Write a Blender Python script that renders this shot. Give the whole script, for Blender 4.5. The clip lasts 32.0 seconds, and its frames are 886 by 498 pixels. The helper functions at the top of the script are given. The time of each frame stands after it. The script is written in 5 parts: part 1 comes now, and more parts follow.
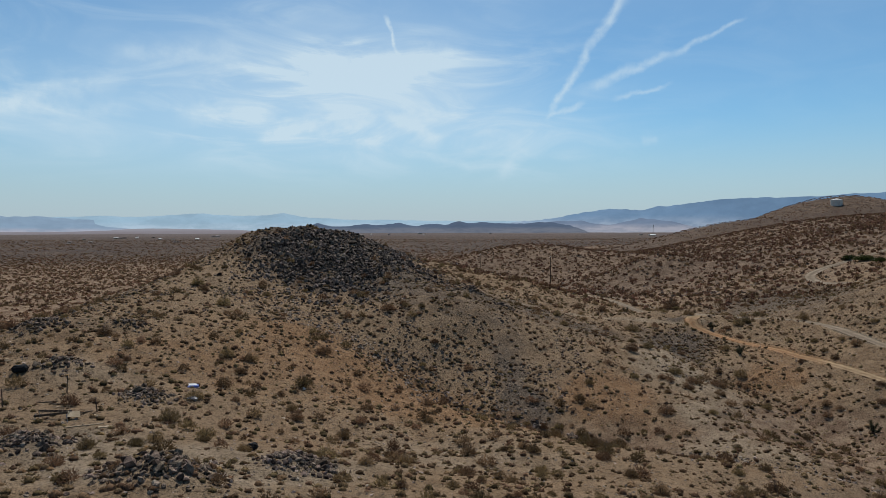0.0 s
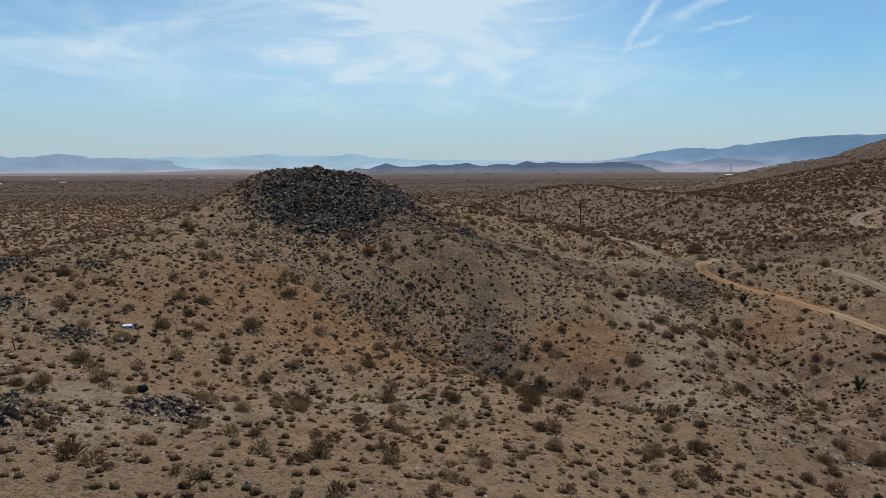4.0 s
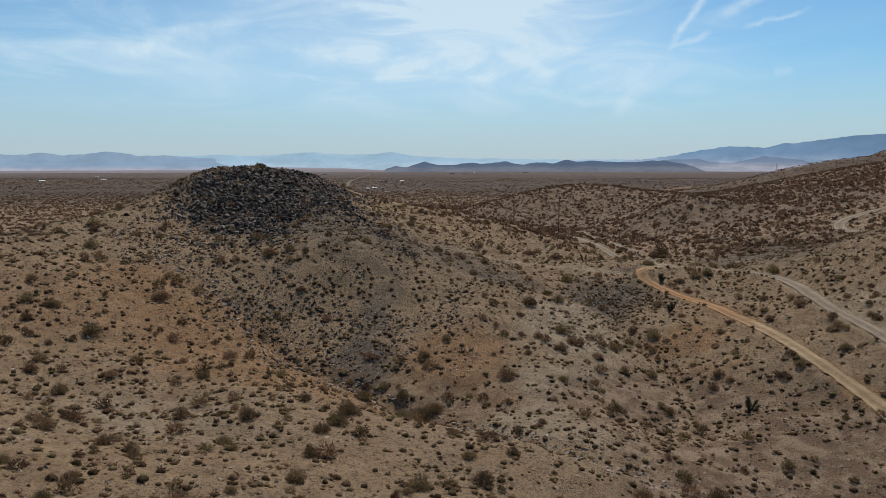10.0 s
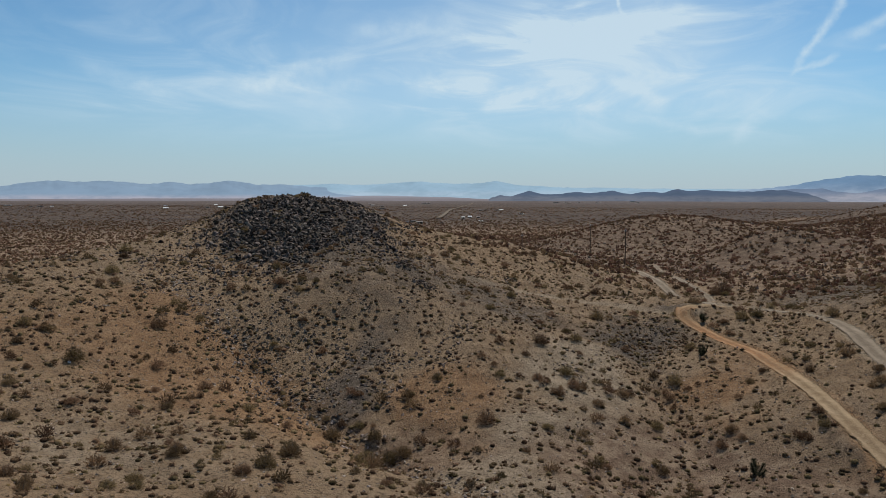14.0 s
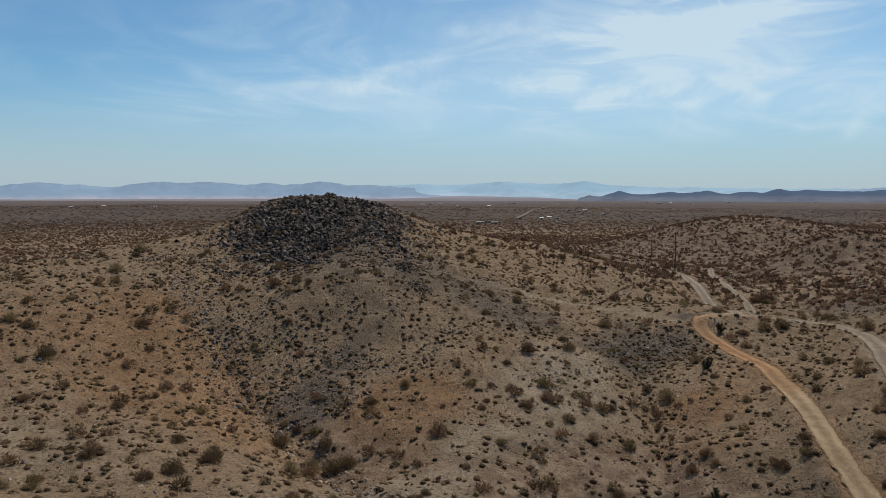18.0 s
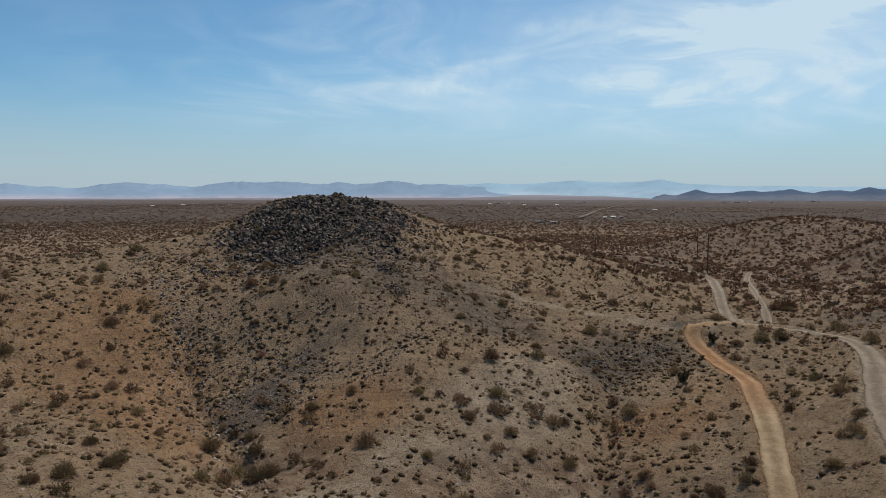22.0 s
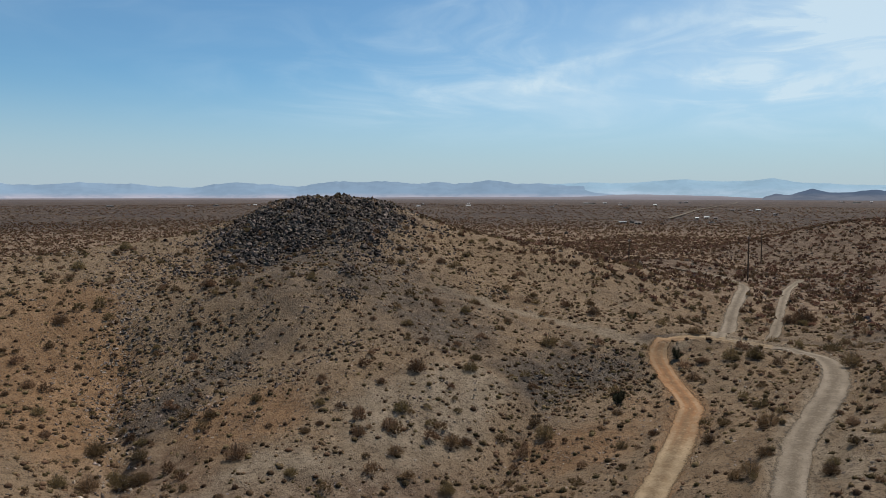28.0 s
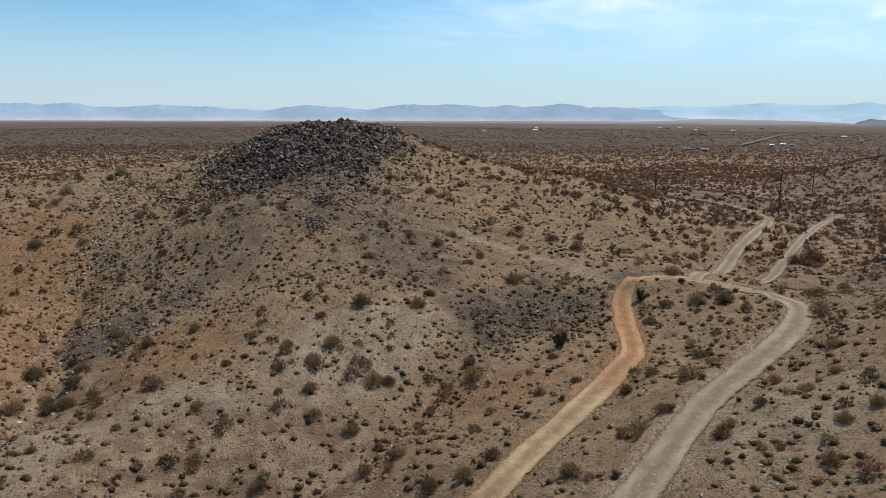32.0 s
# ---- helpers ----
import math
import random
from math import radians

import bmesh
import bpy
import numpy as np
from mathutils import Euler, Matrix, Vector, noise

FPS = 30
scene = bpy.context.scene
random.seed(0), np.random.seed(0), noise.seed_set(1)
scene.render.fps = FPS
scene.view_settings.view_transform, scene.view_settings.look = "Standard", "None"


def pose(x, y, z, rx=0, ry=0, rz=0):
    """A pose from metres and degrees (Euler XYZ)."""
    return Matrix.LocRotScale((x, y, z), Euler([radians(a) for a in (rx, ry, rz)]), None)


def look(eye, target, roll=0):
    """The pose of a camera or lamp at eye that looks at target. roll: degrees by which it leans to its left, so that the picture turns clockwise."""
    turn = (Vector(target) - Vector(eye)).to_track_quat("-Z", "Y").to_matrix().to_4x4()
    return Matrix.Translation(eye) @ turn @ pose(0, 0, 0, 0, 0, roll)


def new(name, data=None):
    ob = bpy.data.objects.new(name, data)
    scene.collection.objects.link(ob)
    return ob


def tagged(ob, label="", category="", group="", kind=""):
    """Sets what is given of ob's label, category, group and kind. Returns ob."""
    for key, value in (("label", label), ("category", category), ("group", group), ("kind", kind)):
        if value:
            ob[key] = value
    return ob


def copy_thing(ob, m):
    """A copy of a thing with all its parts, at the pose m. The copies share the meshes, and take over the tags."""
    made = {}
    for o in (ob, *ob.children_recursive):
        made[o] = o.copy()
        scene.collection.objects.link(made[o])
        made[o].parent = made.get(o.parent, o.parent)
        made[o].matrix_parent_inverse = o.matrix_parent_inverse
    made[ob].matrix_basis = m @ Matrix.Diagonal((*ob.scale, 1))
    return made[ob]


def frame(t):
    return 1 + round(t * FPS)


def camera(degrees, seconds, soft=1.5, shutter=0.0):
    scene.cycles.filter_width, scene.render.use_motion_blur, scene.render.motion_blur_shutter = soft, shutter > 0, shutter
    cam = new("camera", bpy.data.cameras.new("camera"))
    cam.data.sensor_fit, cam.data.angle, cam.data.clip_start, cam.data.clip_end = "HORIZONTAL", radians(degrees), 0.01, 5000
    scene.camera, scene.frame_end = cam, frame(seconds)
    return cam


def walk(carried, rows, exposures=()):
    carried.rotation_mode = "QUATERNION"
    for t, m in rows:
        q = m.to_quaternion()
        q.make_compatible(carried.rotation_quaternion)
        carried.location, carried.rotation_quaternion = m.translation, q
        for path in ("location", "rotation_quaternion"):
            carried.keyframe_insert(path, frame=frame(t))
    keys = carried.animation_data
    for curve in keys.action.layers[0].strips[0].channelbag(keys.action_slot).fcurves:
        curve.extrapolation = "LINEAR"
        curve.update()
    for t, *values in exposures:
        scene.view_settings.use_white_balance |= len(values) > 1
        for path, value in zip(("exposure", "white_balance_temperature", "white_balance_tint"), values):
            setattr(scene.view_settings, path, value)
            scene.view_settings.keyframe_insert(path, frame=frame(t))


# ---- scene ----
cam = camera(63.86, 32.0, soft=0.72)
# seconds, place, turn
ROWS = [
    (0.0, -0.01, 0.01, 30.01, 88.36, 0.15, -0.07),
    (0.5, 1.56, 0.31, 30.01, 87.97, 0.16, 0.60),
    (1.0, 3.14, 0.60, 30.00, 87.26, 0.21, 1.27),
    (1.5, 4.74, 0.90, 29.99, 86.57, 0.24, 1.94),
    (2.0, 6.32, 1.24, 29.97, 85.86, 0.26, 2.63),
    (2.5, 7.91, 1.61, 29.98, 85.17, 0.28, 3.36),
    (3.0, 9.50, 2.03, 30.01, 84.47, 0.28, 4.08),
    (3.5, 11.05, 2.49, 30.05, 83.74, 0.28, 4.80),
    (5.5, 17.24, 4.41, 30.17, 83.46, 0.25, 7.58),
    (6.0, 18.76, 4.93, 30.18, 83.46, 0.24, 8.23),
    (6.5, 20.29, 5.52, 30.18, 83.46, 0.23, 8.93),
    (7.0, 22.09, 6.10, 30.24, 83.42, 0.24, 8.52),
    (7.5, 23.44, 6.83, 30.15, 83.44, 0.18, 5.37),
    (8.0, 24.92, 7.51, 30.14, 83.44, 0.16, 6.01),
    (8.5, 26.43, 8.20, 30.11, 83.46, 0.16, 6.73),
    (9.0, 27.94, 8.91, 30.11, 83.45, 0.15, 7.44),
    (9.5, 29.43, 9.63, 30.08, 83.46, 0.16, 8.14),
    (10.0, 30.92, 10.38, 30.09, 83.46, 0.11, 8.85),
    (10.5, 32.41, 11.15, 30.11, 83.47, 0.08, 9.58),
    (11.0, 33.88, 11.96, 30.15, 84.21, 0.02, 10.32),
    (11.5, 35.37, 12.74, 30.11, 85.10, 0.02, 11.04),
    (12.0, 36.83, 13.54, 30.07, 85.77, 0.05, 11.77),
    (12.5, 38.16, 14.37, 30.02, 85.79, 0.05, 12.60),
    (13.0, 39.60, 15.20, 30.04, 85.79, 0.05, 15.49),
    (13.5, 41.13, 16.08, 30.11, 85.78, -0.03, 16.66),
    (14.0, 42.54, 16.96, 30.18, 85.78, -0.08, 17.39),
    (14.5, 43.96, 17.83, 30.18, 85.79, -0.09, 18.11),
    (16.5, 49.50, 21.56, 30.18, 85.83, -0.07, 22.42),
    (17.0, 50.82, 22.51, 30.19, 85.81, -0.10, 23.10),
    (17.5, 52.15, 23.48, 30.20, 85.80, -0.07, 23.83),
    (18.0, 53.47, 24.47, 30.22, 85.79, -0.06, 24.55),
    (18.5, 54.76, 25.47, 30.23, 85.78, -0.03, 25.26),
    (19.0, 56.04, 26.49, 30.23, 85.77, 0.00, 25.98),
    (19.5, 57.33, 27.52, 30.22, 85.77, 0.01, 26.70),
    (20.0, 58.57, 28.59, 30.24, 85.75, 0.00, 27.44),
    (20.5, 59.81, 29.67, 30.26, 85.74, -0.01, 28.15),
    (21.0, 61.05, 30.76, 30.29, 85.72, -0.01, 28.86),
    (21.5, 62.28, 31.86, 30.32, 85.72, -0.01, 29.60),
    (22.0, 63.51, 32.98, 30.36, 85.71, -0.02, 30.33),
    (22.5, 64.70, 34.12, 30.39, 85.71, -0.07, 31.07),
    (23.0, 65.87, 35.26, 30.37, 85.71, -0.05, 31.75),
    (23.5, 67.01, 36.41, 30.31, 85.71, -0.02, 32.40),
    (24.0, 68.15, 37.60, 30.29, 85.70, -0.01, 33.10),
    (24.5, 69.24, 38.80, 30.25, 85.69, 0.01, 33.80),
    (25.0, 70.36, 40.01, 30.23, 85.70, 0.03, 34.52),
    (25.5, 71.30, 41.13, 30.24, 85.69, -0.01, 35.45),
    (27.5, 75.80, 46.28, 30.50, 85.68, -0.05, 37.72),
    (28.0, 76.80, 47.54, 30.55, 85.66, -0.03, 38.38),
    (28.5, 77.79, 48.85, 30.56, 85.34, -0.01, 39.08),
    (29.0, 78.70, 50.13, 30.63, 84.25, -0.06, 39.75),
    (29.5, 79.66, 51.52, 30.71, 83.08, -0.04, 40.46),
    (30.0, 80.62, 52.92, 30.76, 81.92, -0.03, 41.18),
    (30.5, 81.57, 54.35, 30.81, 80.76, -0.05, 41.90),
    (31.0, 82.52, 55.78, 30.91, 79.62, -0.13, 42.65),
    (31.5, 83.43, 57.21, 30.97, 79.60, -0.22, 43.38),
    (32.0, 84.31, 58.65, 31.04, 79.59, -0.27, 44.09),
]
walk(cam, [(t, pose(*p)) for t, *p in ROWS], [(0.0, -0.13), (3.0, -0.08), (6.0, -0.03), (10.5, -0.03), (13.0, -0.14), (20.0, -0.12), (28.0, -0.06), (29.5, 0.04), (31.0, 0.26), (32.0, 0.33)])

# ---- light ----
SUN_AZ, SUN_EL = 2.0, 57.0          # degrees clockwise from +y, and above the horizon
world = bpy.data.worlds.new("world")
scene.world = world
world.use_nodes = True


class Nodes:
    """Small wrapper that adds and links shader nodes."""

    def __init__(self, tree):
        self.t = tree
        tree.nodes.clear()

    def n(self, kind, **props):
        node = self.t.nodes.new(kind)
        for k, v in props.items():
            if k == "op":
                node.operation = v
            elif k == "blend":
                node.blend_type = v
            elif k == "dtype":
                node.data_type = v
        return node

    def link(self, a, b):
        self.t.links.new(a, b)

    def put(self, sock, v):
        if hasattr(v, "is_output"):
            self.link(v, sock)
        else:
            sock.default_value = v

    def math(self, op, a, b=0.0, c=0.0, clamp=False):
        m = self.n("ShaderNodeMath", op=op)
        m.use_clamp = clamp
        self.put(m.inputs[0], a), self.put(m.inputs[1], b), self.put(m.inputs[2], c)
        return m.outputs[0]

    def mix(self, f, a, b, blend="MIX"):
        m = self.n("ShaderNodeMix", dtype="RGBA", blend=blend)
        self.put(m.inputs[0], f), self.put(m.inputs[6], a), self.put(m.inputs[7], b)
        return m.outputs[2]

    def noise(self, vec, scale, detail=4.0, rough=0.55, warp=0.0):
        m = self.n("ShaderNodeTexNoise")
        self.link(vec, m.inputs["Vector"])
        m.inputs["Scale"].default_value, m.inputs["Detail"].default_value = scale, detail
        m.inputs["Roughness"].default_value, m.inputs["Distortion"].default_value = rough, warp
        return m.outputs[0]

    def ramp(self, v, lo, hi, to0=0.0, to1=1.0):
        m = self.n("ShaderNodeMapRange")
        m.interpolation_type = "SMOOTHSTEP"
        self.put(m.inputs[0], v)
        for i, q in enumerate((lo, hi, to0, to1)):
            self.put(m.inputs[1 + i], q)
        return m.outputs[0]

    def mapping(self, vec, loc=(0, 0, 0), rot=(0, 0, 0), scale=(1, 1, 1)):
        m = self.n("ShaderNodeMapping")
        self.link(vec, m.inputs[0])
        m.inputs[1].default_value, m.inputs[2].default_value, m.inputs[3].default_value = loc, rot, scale
        return m.outputs[0]


def build_sky():
    k = Nodes(world.node_tree)
    out, bg = k.n("ShaderNodeOutputWorld"), k.n("ShaderNodeBackground")
    sky = k.n("ShaderNodeTexSky")
    sky.sky_type, sky.sun_disc = "NISHITA", False
    sky.sun_elevation, sky.sun_rotation = radians(SUN_EL), radians(SUN_AZ)
    sky.altitude, sky.air_density, sky.dust_density, sky.ozone_density = 800.0, 1.0, 0.6, 2.0
    co = k.n("ShaderNodeTexCoord").outputs["Generated"]
    s = k.n("ShaderNodeSeparateXYZ")
    k.link(co, s.inputs[0])
    az = k.math("MULTIPLY", k.math("ARCTAN2", s.outputs[0], s.outputs[1]), 57.2958)
    el = k.math("MULTIPLY", k.math("ARCSINE", s.outputs[2]), 57.2958)
    c = k.n("ShaderNodeCombineXYZ")
    k.link(az, c.inputs[0]), k.link(el, c.inputs[1])
    flat = c.outputs[0]
    # cirrus: streaks drawn out sideways, gathered in a few broad veils
    streak = k.noise(k.mapping(flat, (3, 1, 0), (0, 0, radians(13)), (0.055, 0.2, 1)), 1.5, 7.0, 0.58, 1.4)
    broad = k.noise(k.mapping(flat, (11, 4, 0), (0, 0, 0), (0.03, 0.1, 1)), 1.0, 3.0, 0.5, 0.5)
    wisps = k.math("MULTIPLY", k.ramp(streak, 0.36, 0.82), k.ramp(broad, 0.3, 0.65))
    veil = 0.0
    for a0, e0, wa, we, amount in VEILS:
        da = k.math("DIVIDE", k.math("SUBTRACT", az, a0), wa)
        de = k.math("DIVIDE", k.math("SUBTRACT", el, e0), we)
        q = k.math("ADD", k.math("MULTIPLY", da, da), k.math("MULTIPLY", de, de))
        veil = k.math("ADD", veil, k.math("MULTIPLY", k.math("EXPONENT", k.math("MULTIPLY", q, -1.0)), amount))
    cloud = k.math("MULTIPLY", veil, k.math("ADD", k.math("MULTIPLY", wisps, 1.15), 0.3))
    # old vapour trails: short straight streaks that have begun to fray
    fray = k.math("MULTIPLY", k.math("SUBTRACT", k.noise(flat, 0.4, 5.0, 0.58), 0.5), 1.3)
    puff = k.noise(flat, 0.7, 5.0, 0.6)
    for a0, e0, a1, e1, w0, w1, amount in TRAILS:
        length = math.hypot(a1 - a0, e1 - e0)
        ux, uy = (a1 - a0) / length, (e1 - e0) / length
        x, y = k.math("SUBTRACT", az, a0), k.math("SUBTRACT", el, e0)
        along = k.math("DIVIDE", k.math("ADD", k.math("MULTIPLY", x, ux), k.math("MULTIPLY", y, uy)), length)
        off = k.math("ADD", k.math("SUBTRACT", k.math("MULTIPLY", x, -uy), k.math("MULTIPLY", y, -ux)), fray)
        width = k.math("ADD", k.math("MULTIPLY", along, w1 - w0), w0)
        core = k.ramp(k.math("DIVIDE", k.math("ABSOLUTE", off), width), 1.35, 0.0)
        ends = k.math("MULTIPLY", k.ramp(along, -0.06, 0.2), k.ramp(along, 1.06, 0.75))
        t = k.math("MULTIPLY", k.math("MULTIPLY", core, ends), k.math("MULTIPLY", k.ramp(puff, 0.22, 0.68, 0.3, 1.0), amount))
        cloud = k.math("ADD", cloud, t)
    cloud = k.math("MINIMUM", k.math("MULTIPLY", cloud, k.ramp(el, 1.0, 5.0)), 0.85)
    haze = k.ramp(el, 9.5, -0.5, 0.0, 0.85)
    tint = k.mix(1.0, sky.outputs[0], (0.575, 0.865, 0.97, 1), "MULTIPLY")
    colour = k.mix(haze, tint, (4.3, 5.15, 6.0, 1))
    colour = k.mix(cloud, colour, (6.3, 7.7, 8.6, 1))
    k.link(colour, bg.inputs[0])
    bg.inputs[1].default_value = 0.106
    k.link(bg.outputs[0], out.inputs[0])


# veils: azimuth, elevation, half widths, amount; trails: from, to, widths, amount (degrees)
VEILS = [(-4, 12.5, 10, 4.5, 1.15), (-24, 9, 16, 4.5, 0.8), (4, 8, 10, 3, 0.55), (-30, 15, 12, 3, 0.2), (-14, 14, 9, 5, 0.5),
         (-9, 8, 14, 3.5, 0.7), (-40, 7, 12, 2.5, 0.3), (8, 22, 20, 5, 0.5), (60, 20, 40, 12, 0.3), (-120, 25, 60, 15, 0.4)]
TRAILS = [(-4.4, 16.6, -3.6, 13.8, 0.18, 0.18, 0.45), (-3.7, 14.1, -2.2, 11.4, 0.22, 0.08, 0.3), (14.6, 17.5, 11.6, 13.8, 0.5, 0.4, 0.55), (12.0, 14.3, 8.4, 8.6, 0.4, 0.26, 0.55),
          (23.0, 15.1, 17.6, 13.0, 0.2, 0.28, 0.42), (18.2, 13.2, 11.0, 10.7, 0.28, 0.6, 0.45), (17.9, 10.8, 13.4, 10.0, 0.16, 0.22, 0.4), (11.4, 9.8, 8.2, 8.7, 0.3, 0.2, 0.35)]
# frayed wisps of cirrus
TRAILS += [(-14.4, 6.7, -9.6, 8.6, 0.5, 0.9, 0.32), (-10.2, 7.3, -5.0, 8.8, 0.4, 0.7, 0.34), (-4.6, 9.2, 0.2, 6.8, 0.6, 0.5, 0.34), (4.4, 4.0, 7.0, 6.6, 0.5, 0.8, 0.26), (-12, 11.8, 2.6, 14.0, 1.6, 1.0, 0.34),
           (-4, 6.6, 3.6, 4.5, 0.5, 0.4, 0.22), (-33, 8.3, -23, 8.9, 0.6, 0.9, 0.26), (-20.5, 8.4, -13, 9.2, 0.9, 0.7, 0.26), (-34, 8.1, -23.6, 10.9, 0.5, 1.0, 0.3), (-44.8, 9.5, -37, 7.3, 0.8, 0.9, 0.2),
           (-25, 12.6, -15, 13.6, 0.9, 1.2, 0.24), (-14.6, 7.0, -6.3, 9.2, 0.5, 0.6, 0.28), (15.6, 6.7, 16.9, 6.9, 0.35, 0.35, 0.2)]
build_sky()
sun = new("sun", bpy.data.lights.new("sun", "SUN"))
sun.data.energy, sun.data.angle, sun.data.color = 5.0, radians(0.55), (1.0, 0.95, 0.88)
sun.matrix_world = look((60 * math.sin(radians(SUN_AZ)), 60 * math.cos(radians(SUN_AZ)), 60 * math.tan(radians(SUN_EL))), (0, 0, 0))


# ---- materials ----
def material(name):
    m = bpy.data.materials.new(name)
    m.use_nodes = True
    k = Nodes(m.node_tree)
    bsdf, out = k.n("ShaderNodeBsdfPrincipled"), k.n("ShaderNodeOutputMaterial")
    bsdf.inputs["Specular IOR Level"].default_value = 0.03
    k.link(bsdf.outputs[0], out.inputs[0])
    return m, k, bsdf, k.n("ShaderNodeTexCoord").outputs["Object"]


def bumped(k, bsdf, height, strength, distance):
    b = k.n("ShaderNodeBump")
    b.inputs["Strength"].default_value, b.inputs["Distance"].default_value = strength, distance
    k.link(height, b.inputs["Height"])
    k.link(b.outputs[0], bsdf.inputs["Normal"])


def mottled(name, dark, light, scale, rough=0.9, bump=0.4, fine=8.0, metal=0.0, per_object=0.0, attr=""):
    """A worn surface: two tones mixed by coarse and fine noise, with a fine relief."""
    m, k, bsdf, co = material(name)
    coarse, grain = k.noise(co, scale, 4), k.noise(co, scale * fine, 5, 0.65)
    f = k.math("ADD", k.math("MULTIPLY", coarse, 0.55), k.math("MULTIPLY", grain, 0.55))
    colour = k.mix(k.ramp(f, 0.35, 0.75), (*dark, 1), (*light, 1))
    if per_object or attr:
        if attr:
            a = k.n("ShaderNodeAttribute")
            a.attribute_name = attr
            r = a.outputs["Fac"]
        else:
            r = k.n("ShaderNodeObjectInfo").outputs["Random"]
        hsv = k.n("ShaderNodeHueSaturation")
        k.link(colour, hsv.inputs["Color"])
        k.link(k.ramp(r, 0, 1, 1 - per_object, 1 + per_object), hsv.inputs["Value"])
        k.link(k.ramp(k.math("FRACT", k.math("MULTIPLY", r, 7.31)), 0, 1, 0.48, 0.506), hsv.inputs["Hue"])
        colour = hsv.outputs[0]
    k.link(colour, bsdf.inputs["Base Color"])
    bsdf.inputs["Roughness"].default_value, bsdf.inputs["Metallic"].default_value = rough, metal
    if bump:
        bumped(k, bsdf, grain, bump, 0.3 / (scale * fine))
    return m


def ground_material():
    m, k, bsdf, co = material("desert_soil")
    z = k.n("ShaderNodeAttribute")
    z.attribute_name = "zone"
    s = k.n("ShaderNodeSeparateColor")
    k.link(z.outputs["Color"], s.inputs[0])
    big, mid, fine = k.noise(co, 0.05, 5, 0.6), k.noise(co, 0.45, 6, 0.65), k.noise(co, 5.0, 6, 0.75)
    grit = k.noise(co, 14.0, 3, 0.8)
    edge = k.math("MULTIPLY", k.math("SUBTRACT", k.noise(co, 0.3, 5, 0.65), 0.5), 0.9)

    def zone(w):
        return k.ramp(k.math("ADD", w, k.math("MULTIPLY", edge, k.ramp(w, 0.02, 0.3))), 0.2, 0.75)

    soil = k.mix(k.ramp(mid, 0.3, 0.7), (0.176, 0.114, 0.065, 1), (0.285, 0.194, 0.116, 1))
    soil = k.mix(k.ramp(big, 0.4, 0.65), soil, (0.232, 0.16, 0.098, 1))
    grey = k.mix(k.ramp(mid, 0.35, 0.7), (0.082, 0.063, 0.048, 1), (0.15, 0.117, 0.088, 1))
    orange = k.mix(k.ramp(mid, 0.3, 0.7), (0.19, 0.107, 0.053, 1), (0.278, 0.167, 0.09, 1))
    pale = k.mix(k.ramp(mid, 0.3, 0.7), (0.222, 0.163, 0.106, 1), (0.312, 0.24, 0.165, 1))
    colour = k.mix(zone(s.outputs[2]), soil, pale)
    colour = k.mix(zone(s.outputs[0]), colour, grey)
    colour = k.mix(zone(s.outputs[1]), colour, orange)
    # loose stones, dark crusts and pale grit on the near slopes
    speck = k.n("ShaderNodeTexVoronoi")
    k.link(co, speck.inputs["Vector"])
    speck.inputs["Scale"].default_value = 4.5
    stones = k.ramp(speck.outputs["Distance"], 0.34, 0.2, 0.0, 0.85)
    stones = k.math("MULTIPLY", stones, k.ramp(k.noise(co, 0.8, 3), 0.36, 0.56))
    small = k.n("ShaderNodeTexVoronoi")
    k.link(co, small.inputs["Vector"])
    small.inputs["Scale"].default_value = 8.5
    pebbles = k.math("MULTIPLY", k.ramp(small.outputs["Distance"], 0.36, 0.12), k.ramp(k.noise(co, 1.1, 4), 0.34, 0.6))
    tint = k.n("ShaderNodeSeparateColor")
    k.link(small.outputs["Color"], tint.inputs[0])
    colour = k.mix(k.math("MULTIPLY", pebbles, 0.8), colour, k.mix(tint.outputs[0], (0.045, 0.034, 0.026, 1), (0.36, 0.29, 0.21, 1)))
    tone = k.mix(k.ramp(k.noise(co, 2.2, 1), 0.4, 0.6), (0.06, 0.046, 0.036, 1), (0.26, 0.212, 0.158, 1))
    colour = k.mix(stones, colour, tone)
    patch = k.noise(co, 1.7, 5, 0.7)
    colour = k.mix(k.ramp(patch, 0.5, 0.66, 0.0, 0.6), colour, (0.052, 0.037, 0.025, 1))
    colour = k.mix(k.ramp(patch, 0.46, 0.32, 0.0, 0.35), colour, (0.205, 0.15, 0.098, 1))
    colour = k.mix(k.ramp(grit, 0.56, 0.7, 0.0, 0.5), colour, (0.255, 0.198, 0.135, 1))
    # scrub plain: tan at its near edge, dark and rusty farther out
    edge_of = k.mix(k.ramp(mid, 0.42, 0.6), (0.152, 0.1, 0.066, 1), (0.25, 0.178, 0.118, 1))
    plain = k.mix(k.ramp(k.noise(co, 0.14, 5, 0.75), 0.44, 0.6), (0.042, 0.031, 0.025, 1), (0.155, 0.113, 0.082, 1))
    plain = k.mix(k.ramp(k.noise(k.mapping(co, scale=(0.25, 1.0, 1.0)), 0.012, 4, 0.6), 0.42, 0.64), plain, (0.066, 0.05, 0.043, 1))
    far = z.outputs["Alpha"]
    colour = k.mix(k.ramp(far, 0.0, 0.5), colour, edge_of)
    colour = k.mix(k.ramp(far, 0.5, 1.0), colour, plain)
    # distance haze painted into the ground colour, patchy, from 1500 m out
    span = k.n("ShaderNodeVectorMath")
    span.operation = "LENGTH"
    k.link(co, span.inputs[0])
